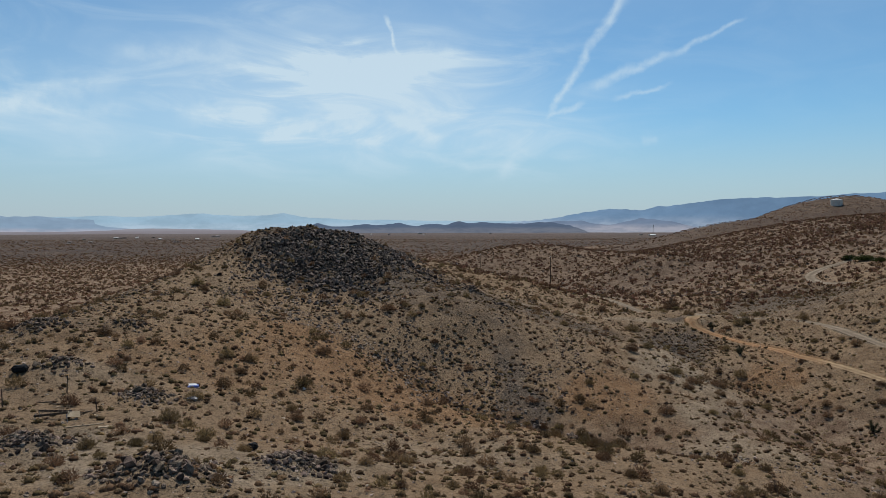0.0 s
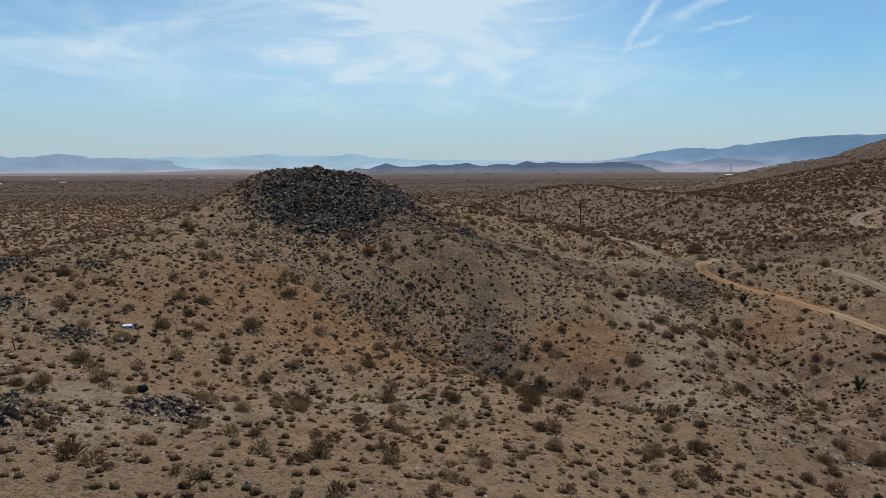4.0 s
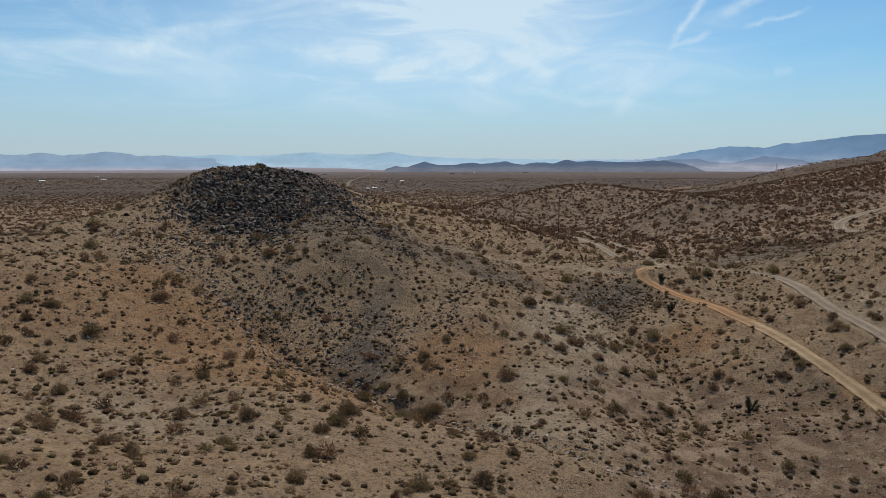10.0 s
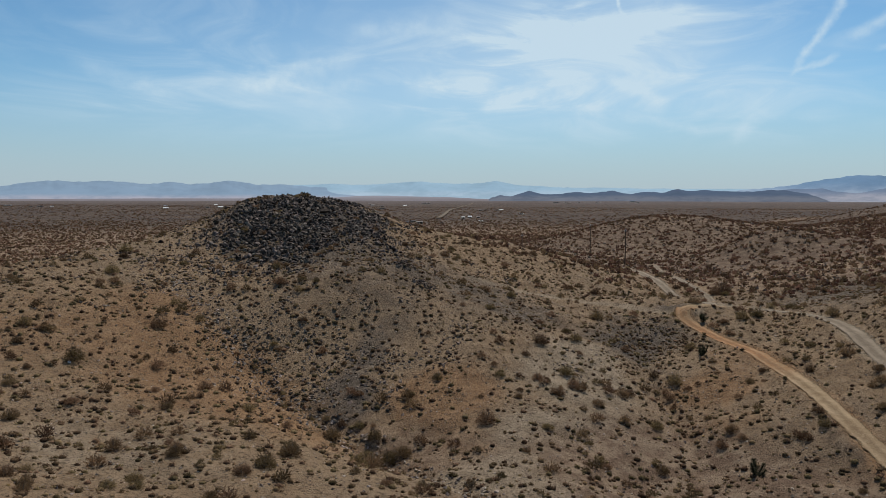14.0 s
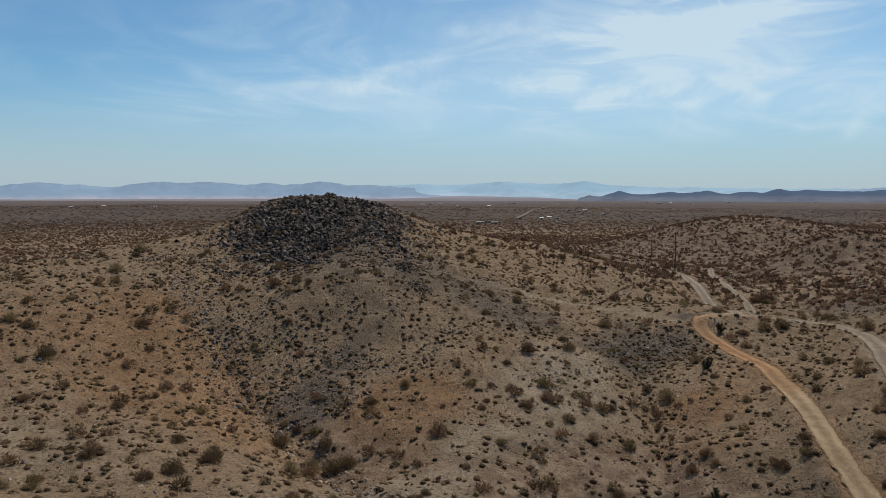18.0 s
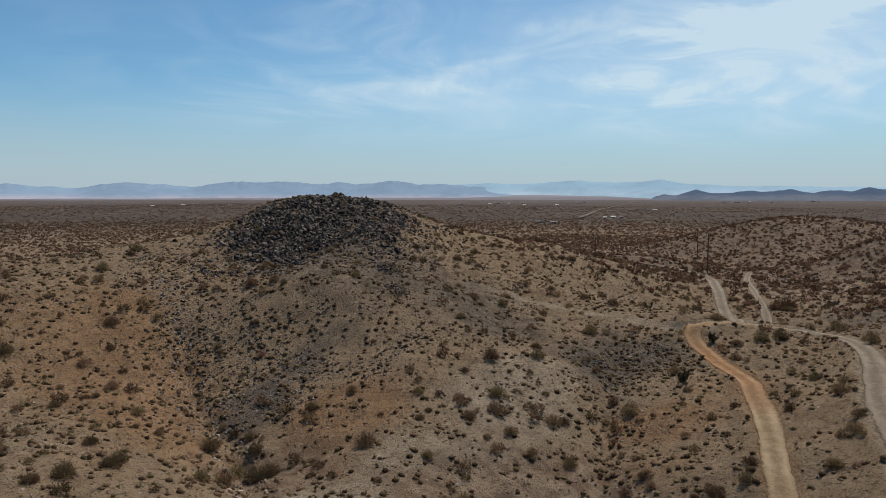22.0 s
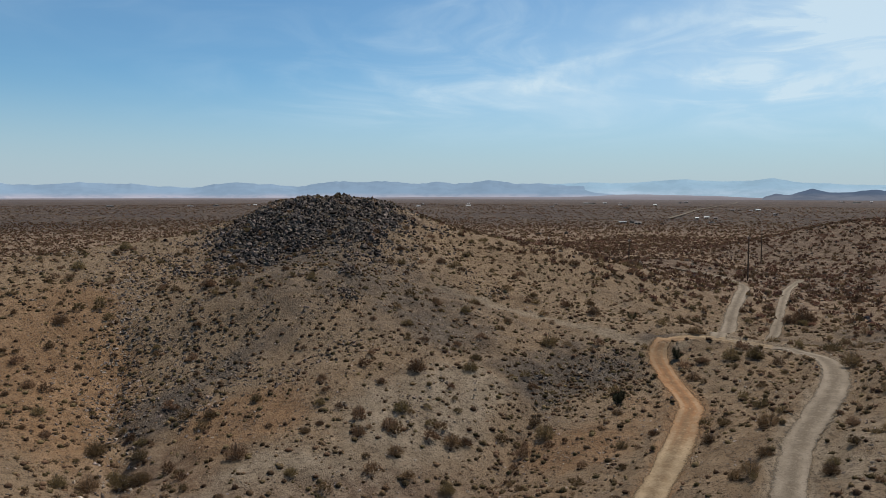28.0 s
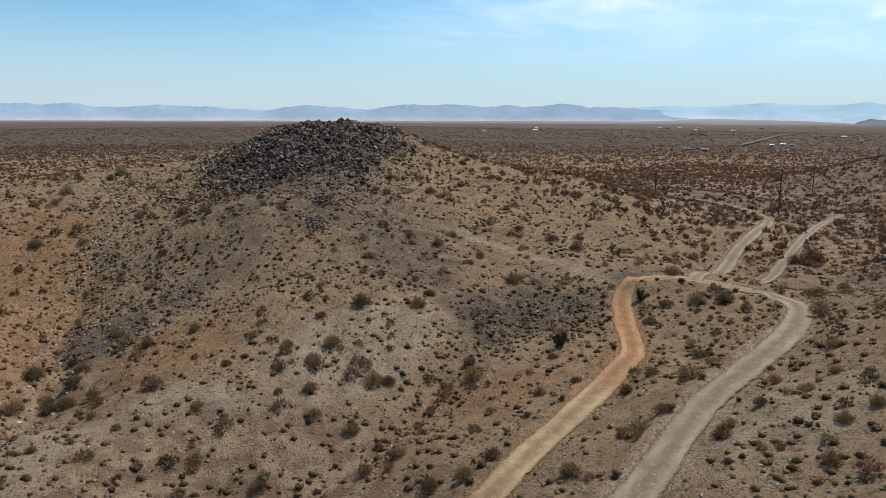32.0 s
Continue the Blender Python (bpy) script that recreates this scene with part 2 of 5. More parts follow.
    far_haze = k.math("MULTIPLY", k.ramp(span.outputs["Value"], 1500.0, 3600.0), k.ramp(k.noise(k.mapping(co, scale=(0.3, 1.0, 1.0)), 0.004, 4, 0.6), 0.34, 0.62, 0.15, 0.7))
    colour = k.mix(far_haze, colour, (0.135, 0.115, 0.112, 1))
    colour = k.mix(k.ramp(fine, 0.5, 0.64, 0.0, 0.7), colour, (0.036, 0.026, 0.019, 1))
    k.link(colour, bsdf.inputs["Base Color"])
    bsdf.inputs["Roughness"].default_value = 0.95
    bumped(k, bsdf, k.math("ADD", k.math("MULTIPLY", mid, 0.8), k.math("ADD", k.math("MULTIPLY", fine, 0.6), k.math("ADD", k.math("MULTIPLY", grit, 0.2), k.math("ADD", k.math("MULTIPLY", pebbles, 0.25), k.math("MULTIPLY", stones, 0.4))))), 1.0, 0.34)
    return m


def road_material(name, dark, light, middle, rusty=None, ruts=0.35):
    """Packed dirt: two paler wheel ruts, a darker strip between them, stones and blotches."""
    m, k, bsdf, co = material(name)
    a = k.n("ShaderNodeAttribute")
    a.attribute_name = "across"
    big, mid, fine = k.noise(co, 0.12, 4, 0.6), k.noise(co, 0.9, 5, 0.65), k.noise(co, 6.0, 5, 0.7)
    u = k.math("ADD", k.math("ABSOLUTE", a.outputs["Fac"]), k.math("MULTIPLY", k.math("SUBTRACT", mid, 0.5), 0.25))
    colour = k.mix(k.ramp(mid, 0.3, 0.7), (*dark, 1), (*light, 1))
    if rusty:
        s = k.n("ShaderNodeSeparateXYZ")
        k.link(co, s.inputs[0])
        where = k.math("ADD", s.outputs[1], k.math("MULTIPLY", k.math("SUBTRACT", big, 0.5), 14.0))
        where = k.math("MULTIPLY", k.ramp(where, 100.0, 113.0), k.ramp(where, 134.0, 127.0))
        colour = k.mix(where, colour, k.mix(k.ramp(mid, 0.3, 0.7), (*rusty, 1), tuple(1.35 * c for c in rusty) + (1,)))
    rut = k.math("MULTIPLY", k.ramp(u, 0.3, 0.5), k.ramp(u, 0.82, 0.62))
    worn = k.ramp(k.noise(co, 0.35, 4, 0.6), 0.3, 0.6)
    colour = k.mix(k.math("MULTIPLY", rut, k.math("MULTIPLY", worn, ruts)), colour, tuple(1.35 * c for c in light) + (1,))
    colour = k.mix(k.math("MULTIPLY", k.ramp(u, 0.3, 0.08), k.math("MULTIPLY", k.ramp(fine, 0.3, 0.5), ruts)), colour, (*middle, 1))
    colour = k.mix(k.ramp(u, 0.72, 0.95, 0.0, 0.75), colour, (*middle, 1))
    colour = k.mix(k.ramp(big, 0.45, 0.65, 0.0, 0.5), colour, tuple(0.5 * (p + q) for p, q in zip(dark, middle)) + (1,))
    colour = k.mix(k.ramp(fine, 0.48, 0.7, 0.0, 0.6), colour, tuple(0.6 * c for c in dark) + (1,))
    colour = k.mix(k.ramp(k.noise(co, 2.6, 4, 0.7), 0.52, 0.7, 0.0, 0.45), colour, tuple(1.3 * c for c in light) + (1,))
    k.link(colour, bsdf.inputs["Base Color"])
    bsdf.inputs["Roughness"].default_value = 0.95
    bumped(k, bsdf, k.math("ADD", mid, fine), 0.6, 0.1)
    # the verge breaks up into the soil beside it
    verge = k.math("ADD", k.math("ABSOLUTE", a.outputs["Fac"]), k.math("ADD", k.math("MULTIPLY", k.math("SUBTRACT", mid, 0.5), 0.9), k.math("MULTIPLY", k.math("SUBTRACT", fine, 0.5), 0.7)))
    clear, mixer = k.n("ShaderNodeBsdfTransparent"), k.n("ShaderNodeMixShader")
    k.link(k.ramp(verge, 0.74, 0.98), mixer.inputs[0])
    k.link(bsdf.outputs[0], mixer.inputs[1]), k.link(clear.outputs[0], mixer.inputs[2])
    k.link(mixer.outputs[0], m.node_tree.nodes["Material Output"].inputs[0])
    return m


def foliage(name, dark, light, attr="", grain=2.5):
    m, k, bsdf, co = material(name)
    f = k.noise(co, grain, 4, 0.7)
    if grain > 5:
        f = k.math("MULTIPLY", k.ramp(f, 0.35, 0.65), 1.6)
    geo = k.n("ShaderNodeNewGeometry").outputs["Random Per Island"]
    colour = k.mix(k.math("ADD", k.math("MULTIPLY", f, 0.4), k.math("MULTIPLY", geo, 0.6)), (*dark, 1), (*light, 1))
    if attr:
        a = k.n("ShaderNodeAttribute")
        a.attribute_name = attr
        r = a.outputs["Fac"]
    else:
        r = k.n("ShaderNodeObjectInfo").outputs["Random"]
    hsv = k.n("ShaderNodeHueSaturation")
    k.link(colour, hsv.inputs["Color"])
    k.link(k.ramp(r, 0, 1, 0.6, 1.35), hsv.inputs["Value"])
    k.link(k.ramp(k.math("FRACT", k.math("MULTIPLY", r, 5.7)), 0, 1, 0.468, 0.503), hsv.inputs["Hue"])
    hsv.inputs["Saturation"].default_value = 1.08
    k.link(hsv.outputs[0], bsdf.inputs["Base Color"])
    bsdf.inputs["Roughness"].default_value = 0.8
    thin, mixer = k.n("ShaderNodeBsdfTranslucent"), k.n("ShaderNodeMixShader")
    k.link(hsv.outputs[0], thin.inputs[0])
    mixer.inputs[0].default_value = 0.45
    k.link(bsdf.outputs[0], mixer.inputs[1]), k.link(thin.outputs[0], mixer.inputs[2])
    k.link(mixer.outputs[0], m.node_tree.nodes["Material Output"].inputs[0])
    return m


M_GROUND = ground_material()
M_ROAD_ORANGE = road_material("orange_dirt", (0.178, 0.121, 0.069), (0.258, 0.189, 0.116), (0.12, 0.08, 0.047), (0.21, 0.106, 0.05), 0.5)
M_ROAD_PALE = road_material("pale_dirt", (0.152, 0.119, 0.084), (0.215, 0.172, 0.127), (0.112, 0.086, 0.06), None, 0.6)
M_BASALT = mottled("dark_rock", (0.018, 0.0142, 0.0112), (0.195, 0.156, 0.122), 1.4, 0.8, 0.8, per_object=0.6)
M_BASALT_STUFF = mottled("dark_rubble", (0.012, 0.0095, 0.0075), (0.18, 0.145, 0.115), 2.2, 0.8, 0.8, per_object=0.65, attr="tint")
M_HEAP = mottled("heap_rock", (0.018, 0.0138, 0.0105), (0.185, 0.142, 0.106), 2.6, 0.85, 0.9, per_object=0.45)
M_HEAP_STUFF = mottled("heap_rubble", (0.018, 0.0138, 0.0105), (0.23, 0.178, 0.134), 2.6, 0.85, 0.9, per_object=0.6, attr="tint")
M_FLANK = mottled("flank_stones", (0.03, 0.024, 0.019), (0.2, 0.158, 0.12), 1.8, 0.88, 0.7, per_object=0.6, attr="tint")
M_PALE_ROCK = mottled("pale_rock", (0.13, 0.115, 0.1), (0.32, 0.285, 0.245), 1.8, 0.9, 0.8, per_object=0.3)
M_STONES = mottled("loose_stones", (0.09, 0.071, 0.055), (0.33, 0.27, 0.21), 2.0, 0.9, 0.6, per_object=0.5, attr="tint")
M_CREOSOTE = foliage("creosote_leaves", (0.08, 0.058, 0.031), (0.225, 0.166, 0.09))
M_CREOSOTE_STUFF = foliage("creosote_leaves_mass", (0.075, 0.054, 0.03), (0.215, 0.157, 0.087), "tint")
M_BURRO = foliage("burrobush_twigs", (0.046, 0.034, 0.018), (0.23, 0.17, 0.095), "tint", 9.0)
M_DRY = foliage("dry_grass", (0.2, 0.145, 0.07), (0.34, 0.25, 0.125), "tint")
M_PLAIN_BUSH = foliage("plain_scrub", (0.09, 0.06, 0.035), (0.195, 0.134, 0.08), "tint")
M_HILL_BUSH = foliage("hillside_scrub", (0.07, 0.046, 0.029), (0.175, 0.117, 0.072), "tint")
M_GREEN = foliage("green_leaves", (0.02, 0.028, 0.01), (0.055, 0.07, 0.026))
M_STEM = mottled("grey_stem", (0.07, 0.058, 0.047), (0.15, 0.125, 0.1), 6.0, 0.9, 0.3)
M_YUCCA = mottled("yucca_green", (0.03, 0.026, 0.014), (0.085, 0.074, 0.04), 5.0, 0.7, 0.3)
M_WOOD = mottled("weathered_wood", (0.05, 0.036, 0.026), (0.12, 0.09, 0.066), 2.5, 0.9, 0.4)
M_PALE_WOOD = mottled("bleached_wood", (0.26, 0.2, 0.13), (0.42, 0.34, 0.235), 3.0, 0.9, 0.4)
M_METAL = mottled("grey_metal", (0.22, 0.22, 0.22), (0.4, 0.4, 0.4), 4.0, 0.5, 0.1, metal=0.6)
M_WHITE = mottled("white_paint", (0.62, 0.61, 0.58), (0.8, 0.79, 0.76), 0.6, 0.6, 0.1)
M_TANK = mottled("tan_tank_paint", (0.5, 0.44, 0.37), (0.6, 0.54, 0.46), 0.3, 0.6, 0.1)
M_BLUE = mottled("blue_enamel", (0.1, 0.13, 0.3), (0.16, 0.2, 0.42), 4.0, 0.4, 0.1)
M_BLACK = mottled("black_plastic", (0.008, 0.008, 0.009), (0.025, 0.024, 0.023), 5.0, 0.5, 0.2)
M_STUCCO = mottled("house_stucco", (0.3, 0.25, 0.2), (0.44, 0.38, 0.31), 0.7, 0.9, 0.1, per_object=0.3)
M_ROOF = mottled("house_roof", (0.1, 0.085, 0.075), (0.2, 0.175, 0.155), 0.7, 0.9, 0.1, per_object=0.4)
M_GLASS = mottled("dark_window", (0.02, 0.025, 0.03), (0.035, 0.04, 0.045), 1.0, 0.15, 0.0)


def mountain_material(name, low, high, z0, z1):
    """Rock with distance haze painted in: pale foot, bluer slopes, mottled darker for gullies."""
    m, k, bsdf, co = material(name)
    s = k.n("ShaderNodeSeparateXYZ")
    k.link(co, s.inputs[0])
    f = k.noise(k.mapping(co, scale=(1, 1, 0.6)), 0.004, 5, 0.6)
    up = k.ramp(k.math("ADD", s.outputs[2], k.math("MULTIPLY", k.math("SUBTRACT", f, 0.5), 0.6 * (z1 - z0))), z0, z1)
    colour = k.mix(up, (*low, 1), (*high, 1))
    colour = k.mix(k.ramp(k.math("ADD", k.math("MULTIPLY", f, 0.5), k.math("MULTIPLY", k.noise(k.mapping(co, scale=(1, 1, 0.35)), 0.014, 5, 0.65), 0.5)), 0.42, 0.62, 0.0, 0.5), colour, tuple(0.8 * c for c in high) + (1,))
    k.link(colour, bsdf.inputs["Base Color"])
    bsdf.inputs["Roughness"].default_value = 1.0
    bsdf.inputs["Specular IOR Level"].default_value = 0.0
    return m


# ---- land form ----
rng = np.random.default_rng(11)
# rises and hollows of the near ground: x, y, spread, height
FORMS = [(-40.3, 116.4, 20.7, 12.5), (-0.5, 168.7, 25.3, 14.1), (-20.7, 16.0, 47.0, 12.4), (227.9, 394.2, 83.0, 26.3), (39.0, 355.2, 35.1, 14.2), (180.1, 224.0, 71.3, 21.0), (57.9, 57.6, 19.5, -10.0), (91.4, 125.3, 16.3, 7.7), (19.9, 76.6, 8.3, -5.3), (-7.1, 111.2, 7.9, -6.9), (40.7, 99.7, 10.4, -2.9), (146.8, 56.8, 61.8, 14.0), (8.6, 226.0, 18.1, 6.6), (40.8, 80.2, 8.0, -3.2), (46.1, 137.6, 8.0, 3.4), (26.6, 74.7, 14.9, 5.4), (-42.4, 80.6, 18.3, 7.5), (-11.7, 132.0, 12.8, 6.2), (15.7, 121.3, 15.3, 6.1), (-5.9, 110.4, 9.1, 10.6), (72.4, 244.9, 11.7, 7.6), (-35.4, 151.0, 17.1, 17.1), (15.7, 63.3, 17.3, -4.4)]
FAR_FORMS = [(372, 669, 64.6, 34.1), (270.4, 596.8, 41.7, 10), (448.5, 725, 140, 25.6), (215.4, 597, 50, 14.3), (320, 120, 110, 16), (430, 350, 110, 20)]
# smaller swells and dips of the near slopes: x, y, height
RELIEF = [(3, 104, 1.2), (36, 104, 1.0), (-8, 93, 0.7), (14, 71, 1.3), (-8, 104, 0.8), (3, 93, -0.9), (3, 115, 0.6), (25, 126, -0.9), (-19, 93, 0.6), (36, 82, -0.8), (-19, 115, -0.9),
          (14, 104, 0.5), (25, 104, 0.7), (14, 93, -0.4), (3, 82, -0.5), (25, 115, -0.6), (-8, 60, -0.8), (-8, 126, -0.7), (58, 115, -0.7), (14, 126, -0.7), (49, 148, -1.4), (34, 197, 0.4)]
BASE = 5.0


def lattice(ix, iy, seed):
    h = (ix * 374761393 + iy * 668265263 + seed * 974634777) & 0x7FFFFFFF
    h = ((h ^ (h >> 13)) * 1274126177) & 0x7FFFFFFF
    return ((h ^ (h >> 16)) & 0xFFFF) / 65535.0 * 2 - 1


def value_noise(x, y, size, seed=0):
    x, y = np.asarray(x, float) / size, np.asarray(y, float) / size
    ix, iy = np.floor(x).astype(np.int64), np.floor(y).astype(np.int64)
    fx, fy = x - ix, y - iy
    fx, fy = fx * fx * (3 - 2 * fx), fy * fy * (3 - 2 * fy)
    a, b = lattice(ix, iy, seed), lattice(ix + 1, iy, seed)
    c, d = lattice(ix, iy + 1, seed), lattice(ix + 1, iy + 1, seed)
    return (a * (1 - fx) + b * fx) * (1 - fy) + (c * (1 - fx) + d * fx) * fy


def smooth(a, b, v):
    t = np.clip((v - a) / (b - a), 0, 1)
    return t * t * (3 - 2 * t)


def land(x, y):
    x, y = np.asarray(x, float), np.asarray(y, float)
    z = np.full(np.broadcast(x, y).shape, BASE)
    for cx, cy, s, h in FORMS + FAR_FORMS:
        z = z + h * np.exp(-((x - cx) ** 2 + (y - cy) ** 2) / (2 * s * s))
    for cx, cy, h in RELIEF:
        z = z + h * np.exp(-((x - cx) ** 2 + (y - cy) ** 2) / 162.0)
    # the rocky hill has a worn, blunt top
    blunt = np.where((z > 27) & (np.hypot(x + 28, y - 145) < 60), 27 + 3.6 * np.tanh((z - 27) / 3.4), z)
    return blunt


def curve_through(points, step=1.0):
    """Even points along a smooth curve through the given ones."""
    p = np.array([points[0], *points, points[-1]], float)
    out = []
    for i in range(1, len(p) - 2):
        a, b, c, d = p[i - 1], p[i], p[i + 1], p[i + 2]
        for t in np.linspace(0, 1, 12, endpoint=False):
            out.append(0.5 * (2 * b + (c - a) * t + (2 * a - 5 * b + 4 * c - d) * t * t + (3 * b - a - 3 * c + d) * t ** 3))
    out = np.array(out + [p[-2]])
    run = np.concatenate([[0], np.cumsum(np.hypot(*np.diff(out, axis=0).T))])
    s = np.linspace(0, run[-1], max(2, int(run[-1] / step) + 1))
    return np.stack([np.interp(s, run, out[:, 0]), np.interp(s, run, out[:, 1])], 1)


# dirt tracks: name, points, half width, how deeply they are cut level, surface
TRACKS = [
    ("orange", [(66, 60), (63.5, 71), (61.3, 81), (59.4, 89), (58.2, 95.4), (56.7, 103.3), (54.8, 111.3), (53.6, 115.4), (49.6, 121.2), (46.4, 125.8),
                (45.4, 129), (46.8, 132), (50, 135)], 1.22, 1.0, M_ROAD_ORANGE),
    ("pale", [(69, 70), (68, 84), (67.2, 93.2), (66, 101.3), (65.5, 108), (65.4, 116.6), (64.6, 124), (62.2, 132), (58.6, 135.8), (54.4, 135.6), (51, 135.2)], 1.25, 1.0, M_ROAD_PALE),
    ("north", [(50, 135), (49, 139.5), (46.5, 151), (43.8, 162), (41.2, 174), (38.9, 184), (36, 197), (32.5, 204), (27, 209), (20.5, 208.8), (14, 207)], 1.2, 1.0, M_ROAD_PALE),
    ("fork", [(52.5, 142), (51.8, 153), (50.2, 164), (46, 185), (41.6, 210), (39.8, 230)], 0.85, 0.5, M_ROAD_PALE),
    ("junction", [(45.9, 131.2), (47.4, 133.2), (49.6, 134.6), (52.5, 135.6), (56, 136.2)], 1.5, 1.0, M_ROAD_ORANGE),
    ("hill", [(150, 205), (125, 198), (107, 193), (101, 190.3), (95.3, 184), (93, 172), (101, 163), (118, 158), (140, 157)], 1.4, 0.6, M_ROAD_PALE),
]
PATHS = {}
for name, pts, half, cut, mat in TRACKS:
    line = curve_through(pts)
    z = land(line[:, 0], line[:, 1])
    pad = np.pad(z, 4, mode="edge")
    PATHS[name] = (line, np.convolve(pad, np.ones(9) / 9, "valid"), half, cut, mat)
FOOTPATH = curve_through([(46, 130.2), (42, 130), (37, 131.2), (30, 132.6), (24, 132.4), (18, 131), (12, 128.5)])
WASH = curve_through([(-24, 101), (-14, 94.5), (-6, 90), (1, 85), (8, 81.5), (12, 80), (16.5, 77.5), (22, 73.5), (33, 66), (50, 60)])
GULLY = curve_through([(35, 126), (38, 119), (40, 112), (41.6, 104), (44, 97), (45.5, 90), (46, 83), (46, 76)])


def near_line(x, y, line, reach):
    """Distance to a line of points and the number of the nearest; beyond reach it is given as reach."""
    dist, idx = np.full(x.shape, float(reach)), np.zeros(x.shape, int)
    lo, hi = line.min(0) - reach, line.max(0) + reach
    sel = np.nonzero((x > lo[0]) & (x < hi[0]) & (y > lo[1]) & (y < hi[1]))[0]
    for part_ in np.array_split(sel, max(1, len(sel) // 4000)):
        d = np.hypot(x[part_, None] - line[None, :, 0], y[part_, None] - line[None, :, 1])
        j = d.argmin(1)
        dist[part_], idx[part_] = np.minimum(d[np.arange(len(j)), j], reach), j
    return dist, idx


# heaps of rock: x, y, width, boulders, kind
PILES = [(-26.2, 44.2, 5.4, 14, 0), (-15.0, 37.6, 6.4, 19, 0), (-9.2, 44.6, 4.8, 13, 0), (-43.6, 76.4, 6.0, 9, 0), (-25, 59.9, 4.2, 7, 0), (-34.7, 64.6, 4.6, 5, 0), (-34.7, 78.8, 4.4, 4, 0),
         (4.7, 117.4, 4.2, 6, 0), (9.8, 112.3, 3.8, 5, 0), (37.4, 114.7, 3.6, 2, 1), (68.5, 188.5, 7.5, 22, 0), (62, 322, 14, 8, 0)]


def rock_cover(x, y):
    """How densely dark rock lies on the hill: full on the crest and its front, thinning into streaks downhill."""
    q = np.hypot((x + 18.5) / 14.5, (y - 131) / 21.0) + 0.16 * value_noise(x, y, 6.0, 95) + 0.12 * value_noise(x, y, 2.2, 96)
    return smooth(1.8, 0.5, q) ** 1.25 * (0.55 + 0.45 * smooth(-0.5, 0.25, value_noise(x, y, 3.2, 97)))


def ground_z(x, y):
    """Height of the ground, with tracks cut in, the wash and small unevenness."""
    x, y = np.atleast_1d(np.asarray(x, float)), np.atleast_1d(np.asarray(y, float))
    z = land(x, y)
    near = smooth(900, 250, np.hypot(x, y - 100))
    z = z + near * (0.36 * value_noise(x, y, 7.0, 1) + 0.18 * value_noise(x, y, 2.6, 2) + 0.08 * value_noise(x, y, 1.2, 3))
    z = z + (1 - near) * 0.6 * value_noise(x, y, 150, 4) * smooth(250, 600, np.hypot(x, y))
    cap = smooth(19, 9, np.hypot(x + 25, (y - 139) * 1.1))
    z = z + cap * (0.55 * value_noise(x, y, 3.4, 14) + 0.35 * value_noise(x, y, 1.5, 15))
    for cx, cy, w, n, kind in PILES[:10]:
        z = z + 0.17 * w * np.exp(-(((x - cx) ** 2 + (y - cy) ** 2) / (0.4 * w) ** 2))
    d, i = near_line(x, y, WASH, 8.0)
    run = smooth(6, 32, i) * smooth(len(WASH), len(WASH) - 30, i)
    z = z - run * (1.35 * np.maximum(0, 1 - d / 8.0) ** 1.3 + 0.35 * smooth(1.6, 0.3, d))
    d, i = near_line(x, y, GULLY, 7.0)
    run = smooth(0, 8, i) * smooth(len(GULLY), len(GULLY) - 14, i)
    z = z - run * (1.2 * np.maximum(0, 1 - d / 7.0) ** 1.3 + 0.3 * smooth(1.2, 0.2, d))
    for line, lz, half, cut, mat in PATHS.values():
        d, i = near_line(x, y, line, half + 3.0)
        w = cut * smooth(half + 2.2, half + 0.2, d)
        z = z * (1 - w) + (lz[i] + 0.04 * value_noise(x, y, 2.0, 5)) * w
        z = z + 0.26 * cut * smooth(0.6, 0.0, np.abs(d - half - 0.45)) * (1 + 0.5 * value_noise(x, y, 4.0, 16))
    return z


def zones(x, y):
    """Soil zones by place: dark gravel, orange earth, pale gravel, scrub plain."""
    out = np.zeros((len(x), 4))
    for col, cx, cy, sx, sy, a in ZONES:
        out[:, col] += a * np.exp(-((x - cx) / sx) ** 2 - ((y - cy) / sy) ** 2)
    for name, (line, lz, half, cut, mat) in PATHS.items():
        d, _ = near_line(x, y, line, half + 4.0)
        out[:, 1 if name == "orange" else 2] += (0.6 if cut > 0.5 else 0.35) * smooth(half + 1.0 + 0.8 * value_noise(x, y, 2.2, 77), half - 0.3, d)
    d, _ = near_line(x, y, FOOTPATH, 6.0)
    out[:, 2] += 0.75 * smooth(2.3, 0.4, d + 0.9 * value_noise(x, y, 2.5, 78))
    d, _ = near_line(x, y, WASH, 6.0)
    out[:, 0] += 0.16 * smooth(4.2, 0.2, d + 1.2 * value_noise(x, y, 3.0, 79)) * smooth(74, 82, y)
    d, _ = near_line(x, y, GULLY, 7.0)
    out[:, 0] += 0.3 * smooth(5.0, 0.2, d + 1.4 * value_noise(x, y, 3.0, 80))
    z = land(x, y)
    out[:, 3] = np.maximum(smooth(8.5, 6.2, z) * 0.5 + 0.5 * smooth(280, 720, np.hypot(x - 20, y - 100)), (0.7 + 0.14 * smooth(380, 520, y)) * smooth(145, 220, y) * smooth(6.5, 9.0, z))
    return np.clip(out, 0, 1)


